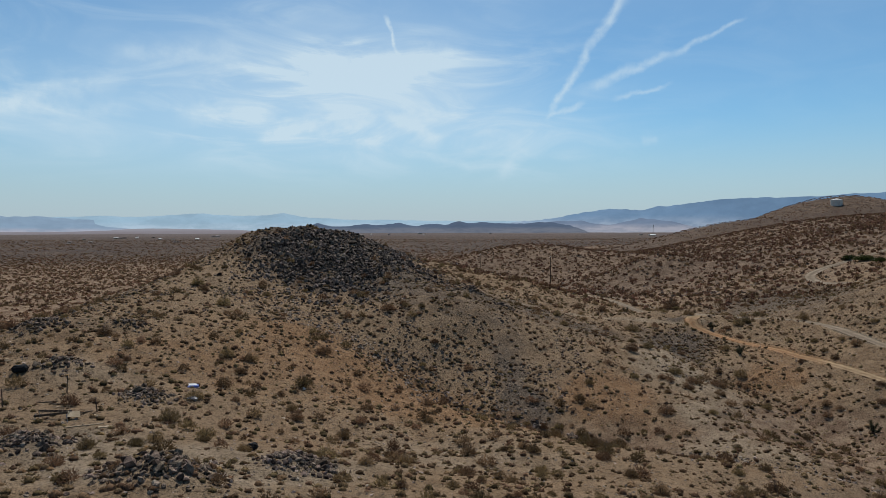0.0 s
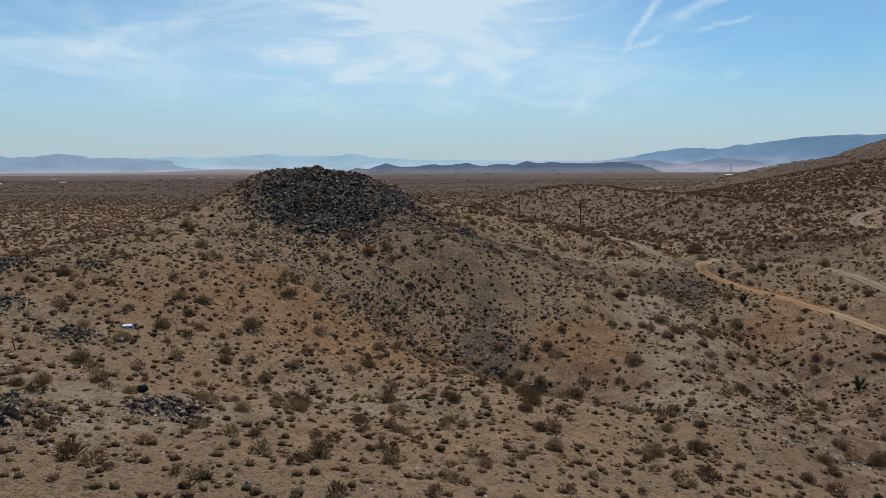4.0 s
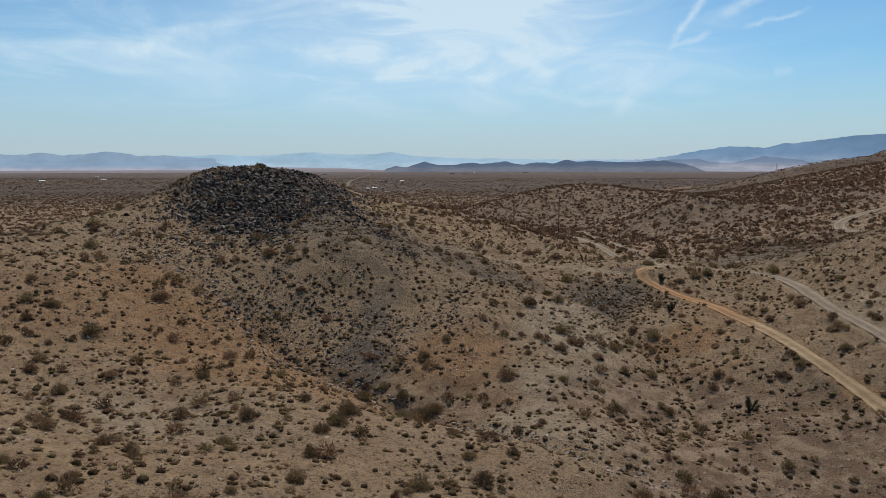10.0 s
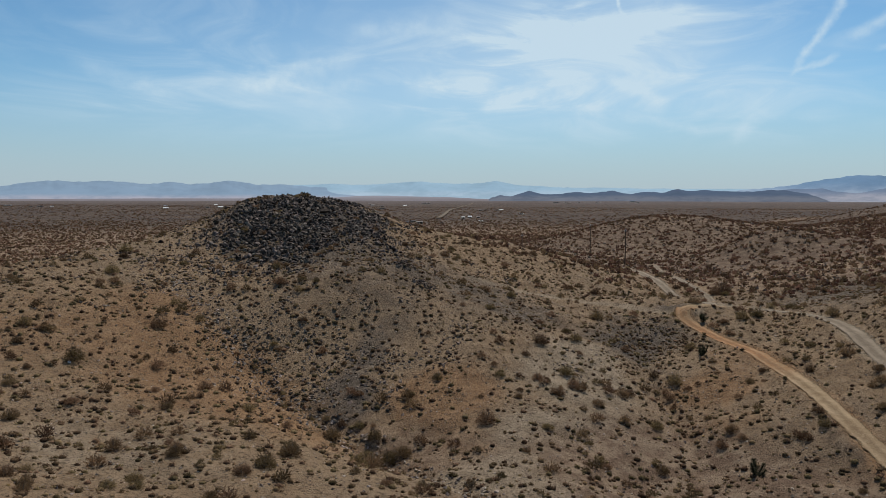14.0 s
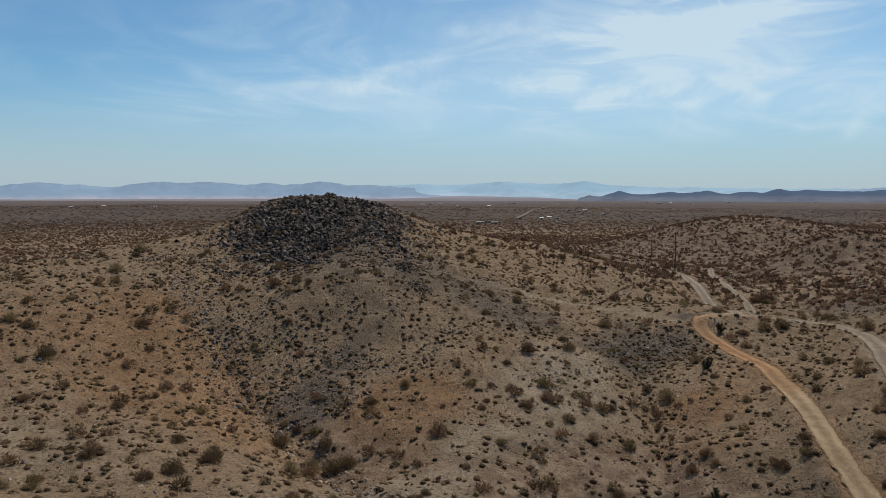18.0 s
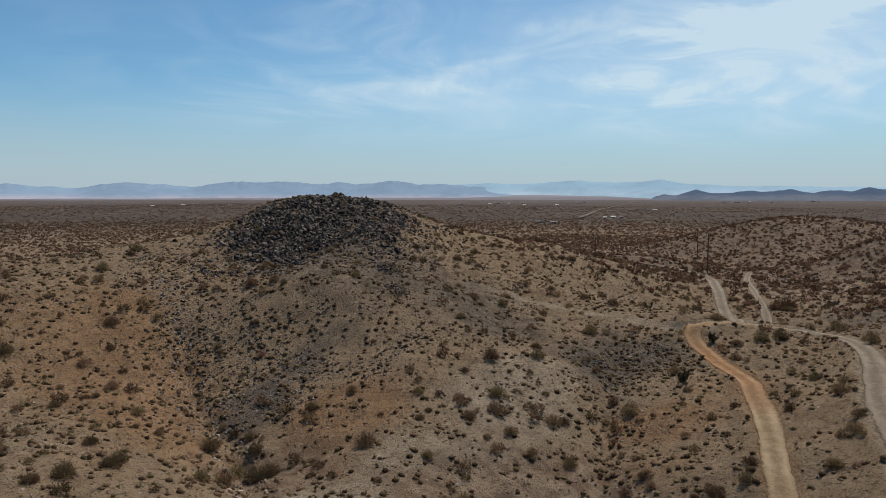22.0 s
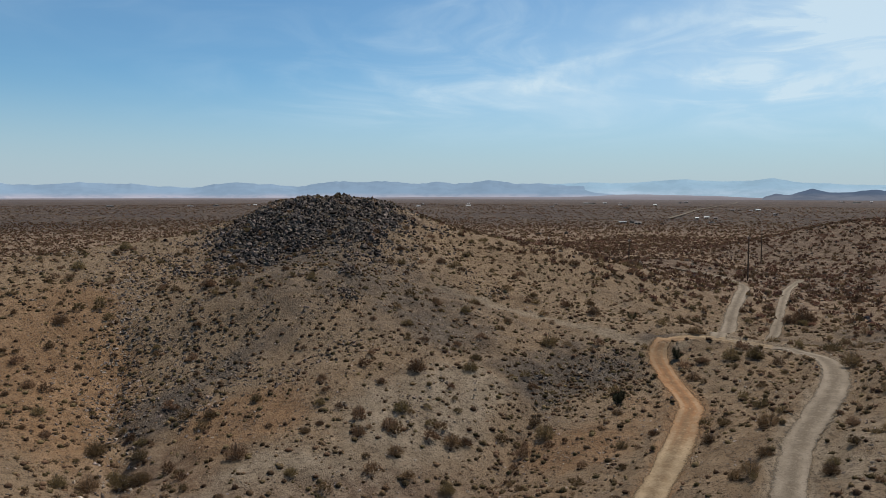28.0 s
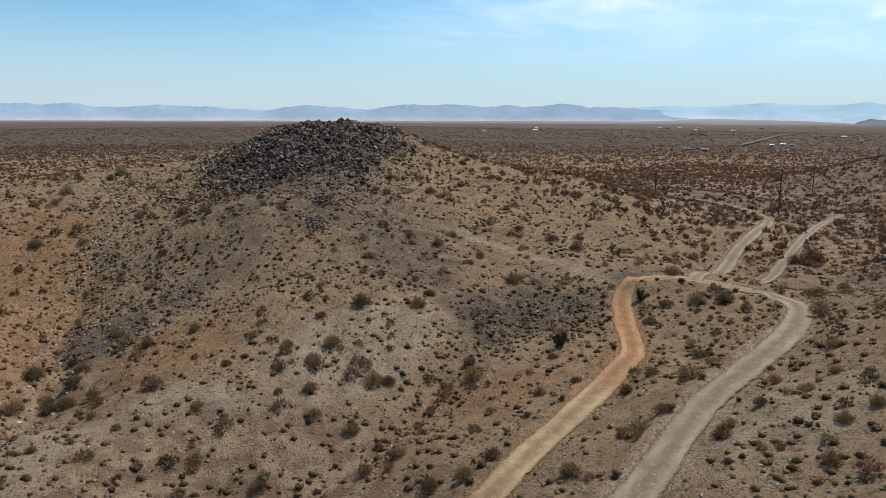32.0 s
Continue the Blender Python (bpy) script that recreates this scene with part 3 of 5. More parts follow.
ZONES = [(0, -24, 139, 18, 18, 0.9), (0, -6, 114, 22, 14, 0.36), (0, 1, 102, 10, 8, 0.22), (0, 9.2, 93, 3.0, 7.5, 0.62), (0, 10.2, 84.5, 3.4, 3.6, 1.3), (0, 15, 122, 20, 13, 0.48), (0, 58, 84, 8, 14, 0.5), (0, -17, 121, 12, 11, 0.22), (0, 37.5, 115, 5, 5, 0.8), (0, 43, 121, 5, 5, 0.6), (0, 62, 322, 18, 22, 0.6),
         (0, -30, 45, 9, 7, 0.6), (0, 40, 340, 40, 25, 0.45), (0, 78, 160, 20, 40, 0.75), (0, 44, 131.5, 3, 2, 0.7), (0, 38, 152, 26, 20, 0.32), (2, 36, 77, 9, 8, 1.3), (2, 47, 76, 6, 5, 0.4), (0, -40, 78, 9, 9, 0.4), (0, 27, 66, 7, 5, 0.3), (0, 24, 114, 6, 6, 0.3),
         (1, 20.5, 88, 5.8, 5.6, 1.4), (1, -8, 85.5, 8, 4.2, 1.0), (1, -19, 92, 8, 5, 0.45), (1, -16, 82, 16, 14, 0.45), (1, 1, 78, 11, 8, 0.75), (1, 12, 74, 8, 5, 0.4), (1, 47.5, 102, 5, 4, 1.1), (1, 25, 78, 6, 4, 0.5), (1, 47, 92, 6, 5, 0.5), (1, 57, 75, 6, 10, 0.6),
         (1, -12, 55, 10, 10, 0.4), (1, 52, 112, 6, 7, 0.55), (1, 30, 60, 9, 6, 0.35), (1, -30, 70, 14, 12, 0.35),
         (2, -4, 60, 15, 10, 0.3), (2, 33, 97, 7, 6, 1.1), (2, 39, 82, 9, 7, 1.2), (2, 33, 106, 5, 6, 1.0), (2, 27, 72, 7, 5, 0.4), (2, -17, 40, 9, 6, 0.9), (2, -9, 46, 6, 5, 0.8), (2, -27, 47, 8, 5, 0.7), (2, -34, 65, 7, 5, 0.6), (2, 71, 103, 7, 12, 0.6), (2, 20, 115, 9, 8, 0.3), (2, 3, 60, 14, 10, 0.3),
         (2, 54, 123, 8, 10, 0.35), (2, -24, 60, 8, 8, 0.3), (2, 30, 148, 12, 10, 0.35)]


def spread(lo, hi, fine, growth, end):
    """Coordinates that are evenly spaced between lo and hi and widen outwards to end."""
    mid = np.arange(lo, hi, fine)
    steps = np.cumsum(fine * growth ** np.arange(1, 400))
    steps = steps[steps < end]
    return np.concatenate([(lo - steps)[::-1], mid, mid[-1] + steps])


def add_mesh(name, verts, faces, mat, smooth_faces=False):
    """A mesh object from arrays of vertices and faces of one size."""
    me = bpy.data.meshes.new(name)
    faces = np.asarray(faces, np.int32)
    n, size = faces.shape
    me.vertices.add(len(verts)), me.loops.add(n * size), me.polygons.add(n)
    me.vertices.foreach_set("co", np.asarray(verts, np.float32).ravel())
    me.loops.foreach_set("vertex_index", faces.ravel())
    me.polygons.foreach_set("loop_start", np.arange(0, n * size, size, dtype=np.int32))
    me.polygons.foreach_set("use_smooth", np.full(n, smooth_faces))
    me.update(calc_edges=True)
    if mat:
        me.materials.append(mat)
    return new(name, me)


def build_ground():
    xs, ys = spread(-72, 108, 0.6, 1.075, 4900), spread(32, 175, 0.6, 1.075, 4900)
    gx, gy = np.meshgrid(xs, ys)
    x, y = gx.ravel(), gy.ravel()
    z = ground_z(x, y)
    for line, lz, half, cut, mat in PATHS.values():
        d, _ = near_line(x, y, line, half + 1)
        z = z - 0.14 * smooth(half + 0.45, half - 0.1, d)
    nx, ny = len(xs), len(ys)
    i = np.arange(nx * ny).reshape(ny, nx)
    quads = np.stack([i[:-1, :-1], i[:-1, 1:], i[1:, 1:], i[1:, :-1]], -1).reshape(-1, 4)
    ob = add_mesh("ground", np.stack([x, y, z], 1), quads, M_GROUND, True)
    a = ob.data.attributes.new("zone", "FLOAT_COLOR", "POINT")
    a.data.foreach_set("color", zones(x, y).astype(np.float32).ravel())
    tagged(ob, "tan gravelly desert soil with grey scree and orange patches", "ground", kind="structure")


def build_tracks():
    for order, (name, (line, lz, half, cut, mat)) in enumerate(PATHS.items()):
        t = np.gradient(line, axis=0)
        t /= np.linalg.norm(t, axis=1)[:, None]
        side = np.stack([t[:, 1], -t[:, 0]], 1)
        u = np.linspace(-1, 1, 15)
        k = np.arange(len(line))
        ragged = 1 + 0.22 * value_noise(k, k * 0, 3.0, 8)[:, None] * np.sign(u) * np.abs(u) ** 3 + 0.15 * value_noise(k, k * 0 + 9, 9.0, 9)[:, None]
        off = u[None, :] * half * ragged
        x, y = line[:, :1] + side[:, :1] * off, line[:, 1:] + side[:, 1:] * off
        z = ground_z(x.ravel(), y.ravel()).reshape(x.shape)
        rut = 0.05 * np.exp(-((np.abs(off) - 0.6) / 0.2) ** 2)
        edge = np.where(np.abs(u) > 0.95, -0.03, 0.03)[None, :]
        z = z + edge - rut + 0.012 * value_noise(x, y, 0.5, 6) + 0.007 * order
        n, w = x.shape
        i = np.arange(n * w).reshape(n, w)
        quads = np.stack([i[:-1, :-1], i[1:, :-1], i[1:, 1:], i[:-1, 1:]], -1).reshape(-1, 4)[:, ::-1]
        ob = add_mesh("road", np.stack([x.ravel(), y.ravel(), z.ravel()], 1), quads, mat, True)
        a = ob.data.attributes.new("across", "FLOAT", "POINT")
        a.data.foreach_set("value", np.tile(u, n).astype(np.float32))
        tagged(ob, {"orange": "orange-brown dirt track with two wheel ruts", "pale": "pale grey-tan dirt road with loose edges", "junction": "worn orange-tan patch where dirt tracks meet"}.get(name, "narrow pale dirt track through low scrub"),
               "road", kind="structure")


build_ground()
build_tracks()


# ---- distance: mountain ranges round the basin ----
def range_of_hills(name, az0, az1, radius, crest, rough, mat, label, seed, soft_by=0.3):
    """A hazy range along the horizon: foot, slope and crest in several rows; crest gives azimuth and height of peaks and saddles."""
    az = np.arange(az0, az1, 0.08)
    top = np.interp(az, [p[0] for p in crest], [p[1] for p in crest])
    kernel = np.exp(-(np.arange(-16, 17) * 0.08 / soft_by) ** 2)
    top = np.convolve(np.pad(top, 16, mode="edge"), kernel / kernel.sum(), "valid")
    wob = value_noise(az, az * 0, 1.6, seed) + 0.7 * value_noise(az, az * 0, 0.7, seed + 1) + 0.5 * value_noise(az, az * 0, 0.33, seed + 2)
    ends = smooth(az0, az0 + 0.6, az) * smooth(az1, az1 - 0.6, az)
    crest = BASE + (top - BASE) * ends
    rows, verts = [0.0, 0.2, 0.4, 0.6, 0.8, 1.0], []
    for j, f in enumerate(rows):
        r = radius + j * 75 + 5 * value_noise(az, az * 0 + j, 2.5, seed + 5)
        z = BASE - 3 + rough * wob * ends * f ** 5 + (crest - BASE + 3) * f * (1 + (0.05 * value_noise(az, az * 0 + j, 1.8, seed + 7) if 0 < f < 1 else 0))
        verts.append(np.stack([r * np.sin(np.radians(az)), r * np.cos(np.radians(az)), z], 1))
    n = len(az)
    i = np.arange(n * len(rows)).reshape(len(rows), n)
    quads = np.stack([i[:-1, :-1], i[:-1, 1:], i[1:, 1:], i[1:, :-1]], -1).reshape(-1, 4)
    ob = add_mesh(name, np.concatenate(verts), quads, mat, True)
    return tagged(ob, label, "mountains", kind="structure")


# the pale and blue tones carry the haze of distance in the colour
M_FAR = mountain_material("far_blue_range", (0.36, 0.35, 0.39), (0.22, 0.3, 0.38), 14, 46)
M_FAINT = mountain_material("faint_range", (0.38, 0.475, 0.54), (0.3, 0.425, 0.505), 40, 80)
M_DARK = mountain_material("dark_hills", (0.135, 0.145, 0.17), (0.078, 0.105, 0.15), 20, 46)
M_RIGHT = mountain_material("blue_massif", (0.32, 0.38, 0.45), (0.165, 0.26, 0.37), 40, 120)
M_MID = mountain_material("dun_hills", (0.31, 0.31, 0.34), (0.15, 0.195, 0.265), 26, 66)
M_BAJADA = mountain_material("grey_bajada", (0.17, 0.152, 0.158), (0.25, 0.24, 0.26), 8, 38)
CREST_FAINT = [(-75, 60), (-40, 90), (-30, 100), (-26, 113), (-23.9, 106), (-21.5, 117), (-18.5, 132), (-15.9, 115), (-14, 117), (-12.6, 134), (-10.8, 104), (-6.4, 90), (-1.9, 84), (6, 80), (16, 70), (40, 40)]
CREST_WEST = [(-110, 60), (-100, 100), (-90, 85), (-82, 115), (-76, 100), (-73, 108), (-71.8, 102), (-70, 116), (-68.6, 92), (-67, 86), (-64.6, 106), (-61, 97), (-56.6, 75), (-53.6, 109), (-50.5, 102), (-48.8, 84), (-46.1, 117),
              (-43.5, 118), (-41.2, 125), (-39.4, 106), (-37.7, 122), (-36.4, 106), (-35.2, 117), (-33, 126), (-31.8, 113), (-30.3, 104), (-28.9, 108), (-27.6, 96), (-26, 80), (-24, 64), (-22, 50), (-20, 34), (-18, 10)]
CREST_MASSIF = [(5, 60), (7, 80), (9, 93), (10.2, 120), (11.8, 143), (13.4, 156), (15, 147), (15.7, 146), (16.9, 169), (18.7, 179), (19.4, 191), (20.8, 199), (22.2, 209), (23.9, 215), (27, 214), (32, 232), (40, 240), (52, 215), (70, 170), (85, 60)]
CREST_DUN = [(4, 10), (6.9, 60), (9, 77), (9.8, 73), (11.9, 81), (13.4, 75), (15, 87), (16.5, 98), (18, 92), (19.5, 65), (21, 35), (24, 10)]
CREST_DARK = [(-13.5, 8), (-12.9, 19), (-12.4, 39), (-11.3, 35), (-10.0, 70), (-8.8, 45), (-7.3, 45), (-6.3, 62), (-5.2, 49), (-3.6, 63), (-2.1, 44), (-1.0, 58), (-0.3, 66), (0.4, 55), (1.4, 77), (2.1, 64), (3.1, 72), (4.1, 63), (6.9, 62),
              (8.6, 71), (11, 40), (12, 10)]
CREST_BAJADA = [(-95, 12), (-70, 18), (-48, 22), (-36, 27), (-28, 27), (-22, 36), (-16, 28), (-11, 8)]
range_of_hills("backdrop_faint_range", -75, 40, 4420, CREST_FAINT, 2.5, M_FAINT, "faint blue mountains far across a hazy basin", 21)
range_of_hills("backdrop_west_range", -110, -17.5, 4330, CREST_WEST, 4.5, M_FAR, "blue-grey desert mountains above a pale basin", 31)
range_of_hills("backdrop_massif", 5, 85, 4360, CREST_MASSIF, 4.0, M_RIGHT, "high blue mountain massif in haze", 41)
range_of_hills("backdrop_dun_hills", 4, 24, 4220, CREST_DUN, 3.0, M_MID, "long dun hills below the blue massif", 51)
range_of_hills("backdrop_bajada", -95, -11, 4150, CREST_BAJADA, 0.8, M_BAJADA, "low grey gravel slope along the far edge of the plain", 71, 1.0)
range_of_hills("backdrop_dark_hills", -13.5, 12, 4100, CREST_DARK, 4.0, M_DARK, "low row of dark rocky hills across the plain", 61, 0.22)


# ---- shrubs and stones ----
def part(name, bm, mat, parent, label=""):
    me = bpy.data.meshes.new(name)
    bm.to_mesh(me)
    bm.free()
    me.materials.append(mat)
    ob = new(name, me)
    ob.parent = parent
    return tagged(ob, label)


def tube(points, radii, sides=4):
    """Vertices and triangles of a tapering tube along points."""
    pts, v, f = [Vector(p) for p in points], [], []
    for i, p in enumerate(pts):
        d = (pts[min(i + 1, len(pts) - 1)] - pts[max(i - 1, 0)]).normalized()
        a = d.orthogonal().normalized()
        b = d.cross(a)
        for s in range(sides):
            t = 2 * math.pi * s / sides
            v.append(p + (a * math.cos(t) + b * math.sin(t)) * radii[i])
    for i in range(len(pts) - 1):
        for s in range(sides):
            q = [i * sides + s, i * sides + (s + 1) % sides, (i + 1) * sides + (s + 1) % sides, (i + 1) * sides + s]
            f += [(q[0], q[1], q[2]), (q[0], q[2], q[3])]
    return [tuple(q) for q in v], f


def join_lists(pieces):
    v, f = [], []
    for pv, pf in pieces:
        f += [tuple(i + len(v) for i in q) for q in pf]
        v += list(pv)
    return np.array(v, float), np.array(f, int)


def shrub_template(seed, stems, leaves, leaf, flat=1.0, airy=0.5):
    """A desert shrub one metre across: forked stems from one foot and small leaf clumps in an uneven dome with gaps."""
    r = random.Random(seed)
    wood, crown, tips = [], [], []
    for s in range(stems):
        a, lean = 2 * math.pi * (s + r.random()) / stems, r.uniform(0.15, 1.0)
        top = Vector((math.cos(a) * 0.47 * lean, math.sin(a) * 0.47 * lean, flat * (0.8 - 0.5 * lean * lean) * r.uniform(0.75, 1.1)))
        mid = top * 0.5 + Vector((r.uniform(-0.05, 0.05), r.uniform(-0.05, 0.05), -0.04))
        wood.append(tube([(0.02 * math.cos(a), 0.02 * math.sin(a), -0.05), mid, top], [0.014, 0.01, 0.004], 3))
        tips.append(top)
    lobes = [Vector((r.gauss(0, 1), r.gauss(0, 1), r.uniform(0.1, 1.2))).normalized() for _ in range(9)]
    for i in range(leaves):
        d = lobes[r.randrange(9)] + Vector((r.gauss(0, 1), r.gauss(0, 1), r.gauss(0, 1))) * 0.42
        d.z = abs(d.z)
        d.normalize()
        reach = 0.5 * (1 - airy * 0.35 * r.random()) * (r.random() ** 0.45)
        p = Vector((d.x * reach, d.y * reach, flat * (0.06 + d.z * reach * 1.35)))
        n = (d + Vector((r.gauss(0, 1), r.gauss(0, 1), r.gauss(0, 1))) * 0.8).normalized()
        u = n.orthogonal().normalized()
        u = (Matrix.Rotation(r.uniform(0, 6.28), 3, n) @ u)
        w, s = n.cross(u), leaf * r.uniform(0.6, 1.5)
        crown.append(([tuple(p + u * s), tuple(p + w * s * 0.55), tuple(p - u * s * 0.9), tuple(p - w * s * 0.6)], [(0, 1, 2), (0, 2, 3)]))
    return (join_lists(wood) if wood else None), join_lists(crown)


def mound_template(seed, twigs, size, flat, sides=6):
    """A tight cushion bush one metre across: a soft rounded body with twigs standing out of it."""
    r = random.Random(seed)
    v, f = [], []
    for z, w in ((-0.08, 0.36), (0.14, 0.4), (0.34, 0.26)):
        for i in range(sides):
            a, q = 2 * math.pi * (i + 0.3 * r.random()) / sides, w * r.uniform(0.82, 1.15)
            v.append((q * math.cos(a), q * math.sin(a), flat * (z + r.uniform(-0.05, 0.05))))
    v.append((r.uniform(-0.05, 0.05), r.uniform(-0.05, 0.05), flat * 0.5))
    for k in range(2):
        for i in range(sides):
            a, b = k * sides + i, k * sides + (i + 1) % sides
            f += [(a, b, b + sides), (a, b + sides, a + sides)]
    f += [(2 * sides + i, 2 * sides + (i + 1) % sides, 3 * sides) for i in range(sides)]
    return join_lists([(v, f), clump_template(seed + 50, twigs, size, 0.3, flat, 0.9, 7)])


def clump_template(seed, n, size, thin=0.45, flat=0.8, hollow=0.45, lobes=6):
    """A rounded desert shrub one metre across, of short flat twigs that spread outwards and up."""
    r = random.Random(seed)
    heads = [Vector((r.gauss(0, 1), r.gauss(0, 1), r.uniform(0.0, 1.3))).normalized() for _ in range(lobes)]
    pieces = []
    for i in range(n):
        d = heads[i % lobes] + Vector((r.gauss(0, 1), r.gauss(0, 1), r.gauss(0, 1))) * 0.5
        d.z = abs(d.z)
        d.normalize()
        q = 0.46 * (hollow + (1 - hollow) * r.random() ** 0.6) * r.uniform(0.8, 1.08)
        p = Vector((d.x * q, d.y * q, flat * (0.02 + d.z * q * 1.3)))
        u = (d + Vector((r.gauss(0, 0.6), r.gauss(0, 0.6), 0.35 + r.gauss(0, 0.6)))).normalized()
        w = u.cross(Vector((r.gauss(0, 1), r.gauss(0, 1), r.gauss(0, 1)))).normalized()
        k = size * r.uniform(0.6, 1.4)
        pieces.append(([tuple(p + u * k), tuple(p - u * k * 0.5 + w * k * thin), tuple(p - u * k * 0.5 - w * k * thin)], [(0, 1, 2)]))
    return join_lists(pieces)


def stone_template(seed, cuts=0, flat=0.7):
    """An angular stone about one metre across."""
    r = random.Random(seed)
    bm = bmesh.new()
    bmesh.ops.create_icosphere(bm, subdivisions=1 + cuts, radius=0.5)
    for _ in range(9):
        d = Vector((r.gauss(0, 1), r.gauss(0, 1), r.gauss(0, 1))).normalized()
        lim = r.uniform(0.18, 0.36)
        for v in bm.verts:
            over = v.co.dot(d) - lim
            if over > 0:
                v.co -= d * over
    for v in bm.verts:
        v.co += Vector((r.gauss(0, 1), r.gauss(0, 1), r.gauss(0, 1))) * 0.02
        v.co.z *= flat
        v.co *= 1.1
        v.co.x *= 1.15
    bmesh.ops.triangulate(bm, faces=bm.faces[:])
    v = np.array([tuple(q.co) for q in bm.verts])
    f = np.array([[q.index for q in face.verts] for face in bm.faces])
    bm.free()
    return v, f


def chip_template(seed):
    """A coarse stone of eight faces for rubble."""
    r = random.Random(seed)
    base = [(1, 0, 0), (-1, 0, 0), (0, 1, 0), (0, -1, 0), (0, 0, 1), (0, 0, -1)]
    v = np.array([[c * 0.5 * r.uniform(0.7, 1.2) + r.uniform(-0.14, 0.14) for c in p] for p in base])
    v[:, 2] *= 0.75
    f = np.array([(0, 2, 4), (2, 1, 4), (1, 3, 4), (3, 0, 4), (2, 0, 5), (1, 2, 5), (3, 1, 5), (0, 3, 5)])
    return v, f


def scatter(name, templates, x, y, z, size, mat, label, category, tall=None, tilt=0.0, tint=None, rounded=False):
    """Many alike pieces as one mesh: copies of the templates, turned and scaled, each with its own tint."""
    n = len(x)
    turn = rng.uniform(0, 2 * np.pi, n)
    pick = rng.integers(0, len(templates), n)
    tint = rng.random(n) if tint is None else tint
    tall = np.ones(n) if tall is None else tall
    tx, ty = rng.normal(0, tilt, n) if tilt else np.zeros(n), rng.normal(0, tilt, n) if tilt else np.zeros(n)
    vs, fs, ts, at = [], [], [], 0
    for k, (v, f) in enumerate(templates):
        s = np.nonzero(pick == k)[0]
        if not len(s):
            continue
        c, q = np.cos(turn[s])[:, None], np.sin(turn[s])[:, None]
        vz = v[None, :, 2] * tall[s][:, None]
        vx, vy = v[None, :, 0] + tx[s][:, None] * vz, v[None, :, 1] + ty[s][:, None] * vz
        vz = vz - tx[s][:, None] * v[None, :, 0] - ty[s][:, None] * v[None, :, 1]
        d = size[s][:, None]
        p = np.stack([(c * vx - q * vy) * d + x[s][:, None], (q * vx + c * vy) * d + y[s][:, None], vz * d + z[s][:, None]], -1)
        vs.append(p.reshape(-1, 3))
        fs.append((f[None] + (np.arange(len(s)) * len(v))[:, None, None]).reshape(-1, 3) + at)
        ts.append(np.repeat(tint[s], len(v)))
        at += len(s) * len(v)
    ob = add_mesh(name, np.concatenate(vs), np.concatenate(fs), mat, rounded)
    a = ob.data.attributes.new("tint", "FLOAT", "POINT")
    a.data.foreach_set("value", np.concatenate(ts).astype(np.float32))
    return tagged(ob, label, category, kind="stuff")


def off_road(x, y, margin=0.3):
    ok = np.ones(len(x), bool)
    for line, lz, half, cut, mat in PATHS.values():
        d, _ = near_line(x, y, line, half + margin + 1)
        ok &= d > half + margin
    d, _ = near_line(x, y, FOOTPATH, 2.0)
    return ok & (d > 1.2)


def sow(x0, x1, y0, y1, per_m2, clump=0.5, size=9.0, seed=0, fade=None):
    """Random places in a rectangle, thinned into clumps, off the tracks."""
    n = int((x1 - x0) * (y1 - y0) * per_m2)
    x, y = rng.uniform(x0, x1, n), rng.uniform(y0, y1, n)
    keep = rng.random(n) < 1 - clump * (0.5 + 0.5 * value_noise(x, y, size, 40 + seed)) - clump * 0.4 * value_noise(x, y, size / 3, 60 + seed)
    if fade is not None:
        keep &= rng.random(n) < fade(x, y)
    keep &= off_road(x, y)
    return x[keep], y[keep]


# larger shrubs that stand out one by one: x, y, width
SHRUBS_SLOPE = [(42.8, 82.9, 1.7), (37.9, 80.5, 1.4), (26.3, 82.9, 2.4), (32.2, 84.0, 1.5), (29.3, 94.6, 1.5), (32.2, 91.8, 1.5), (36.2, 92.2, 1.8), (33.3, 94.6, 1.9), (42.1, 91.8, 1.9), (48.2, 88.2, 1.5), (50.0, 88.9, 1.2), (45.6, 95.9, 0.9), (41.6, 106.5, 1.6), (30.1, 112.6, 1.8), (31.7, 109.3, 2.1), (27.9, 104.7, 2.6), (32.1, 97.7, 2.2), (15.8, 80.0, 1.8), (12.3, 77.7, 2.5), (18.3, 77.2, 2.3), (18.8, 90.7, 1.5), (-1.1, 96.9, 1.5), (-14.4, 86.5, 2.3), (-8.0, 103.1, 2.6), (-29.5, 95.7, 2.4), (-36.7, 106.7, 2.3), (-26.4, 106.8, 1.7), (-12.6, 110.3, 1.8), (-1.5, 135.0, 1.8), (5.2, 137.4, 1.8), (3.7, 146.2, 1.9), (15.1, 160.1, 2.0)]
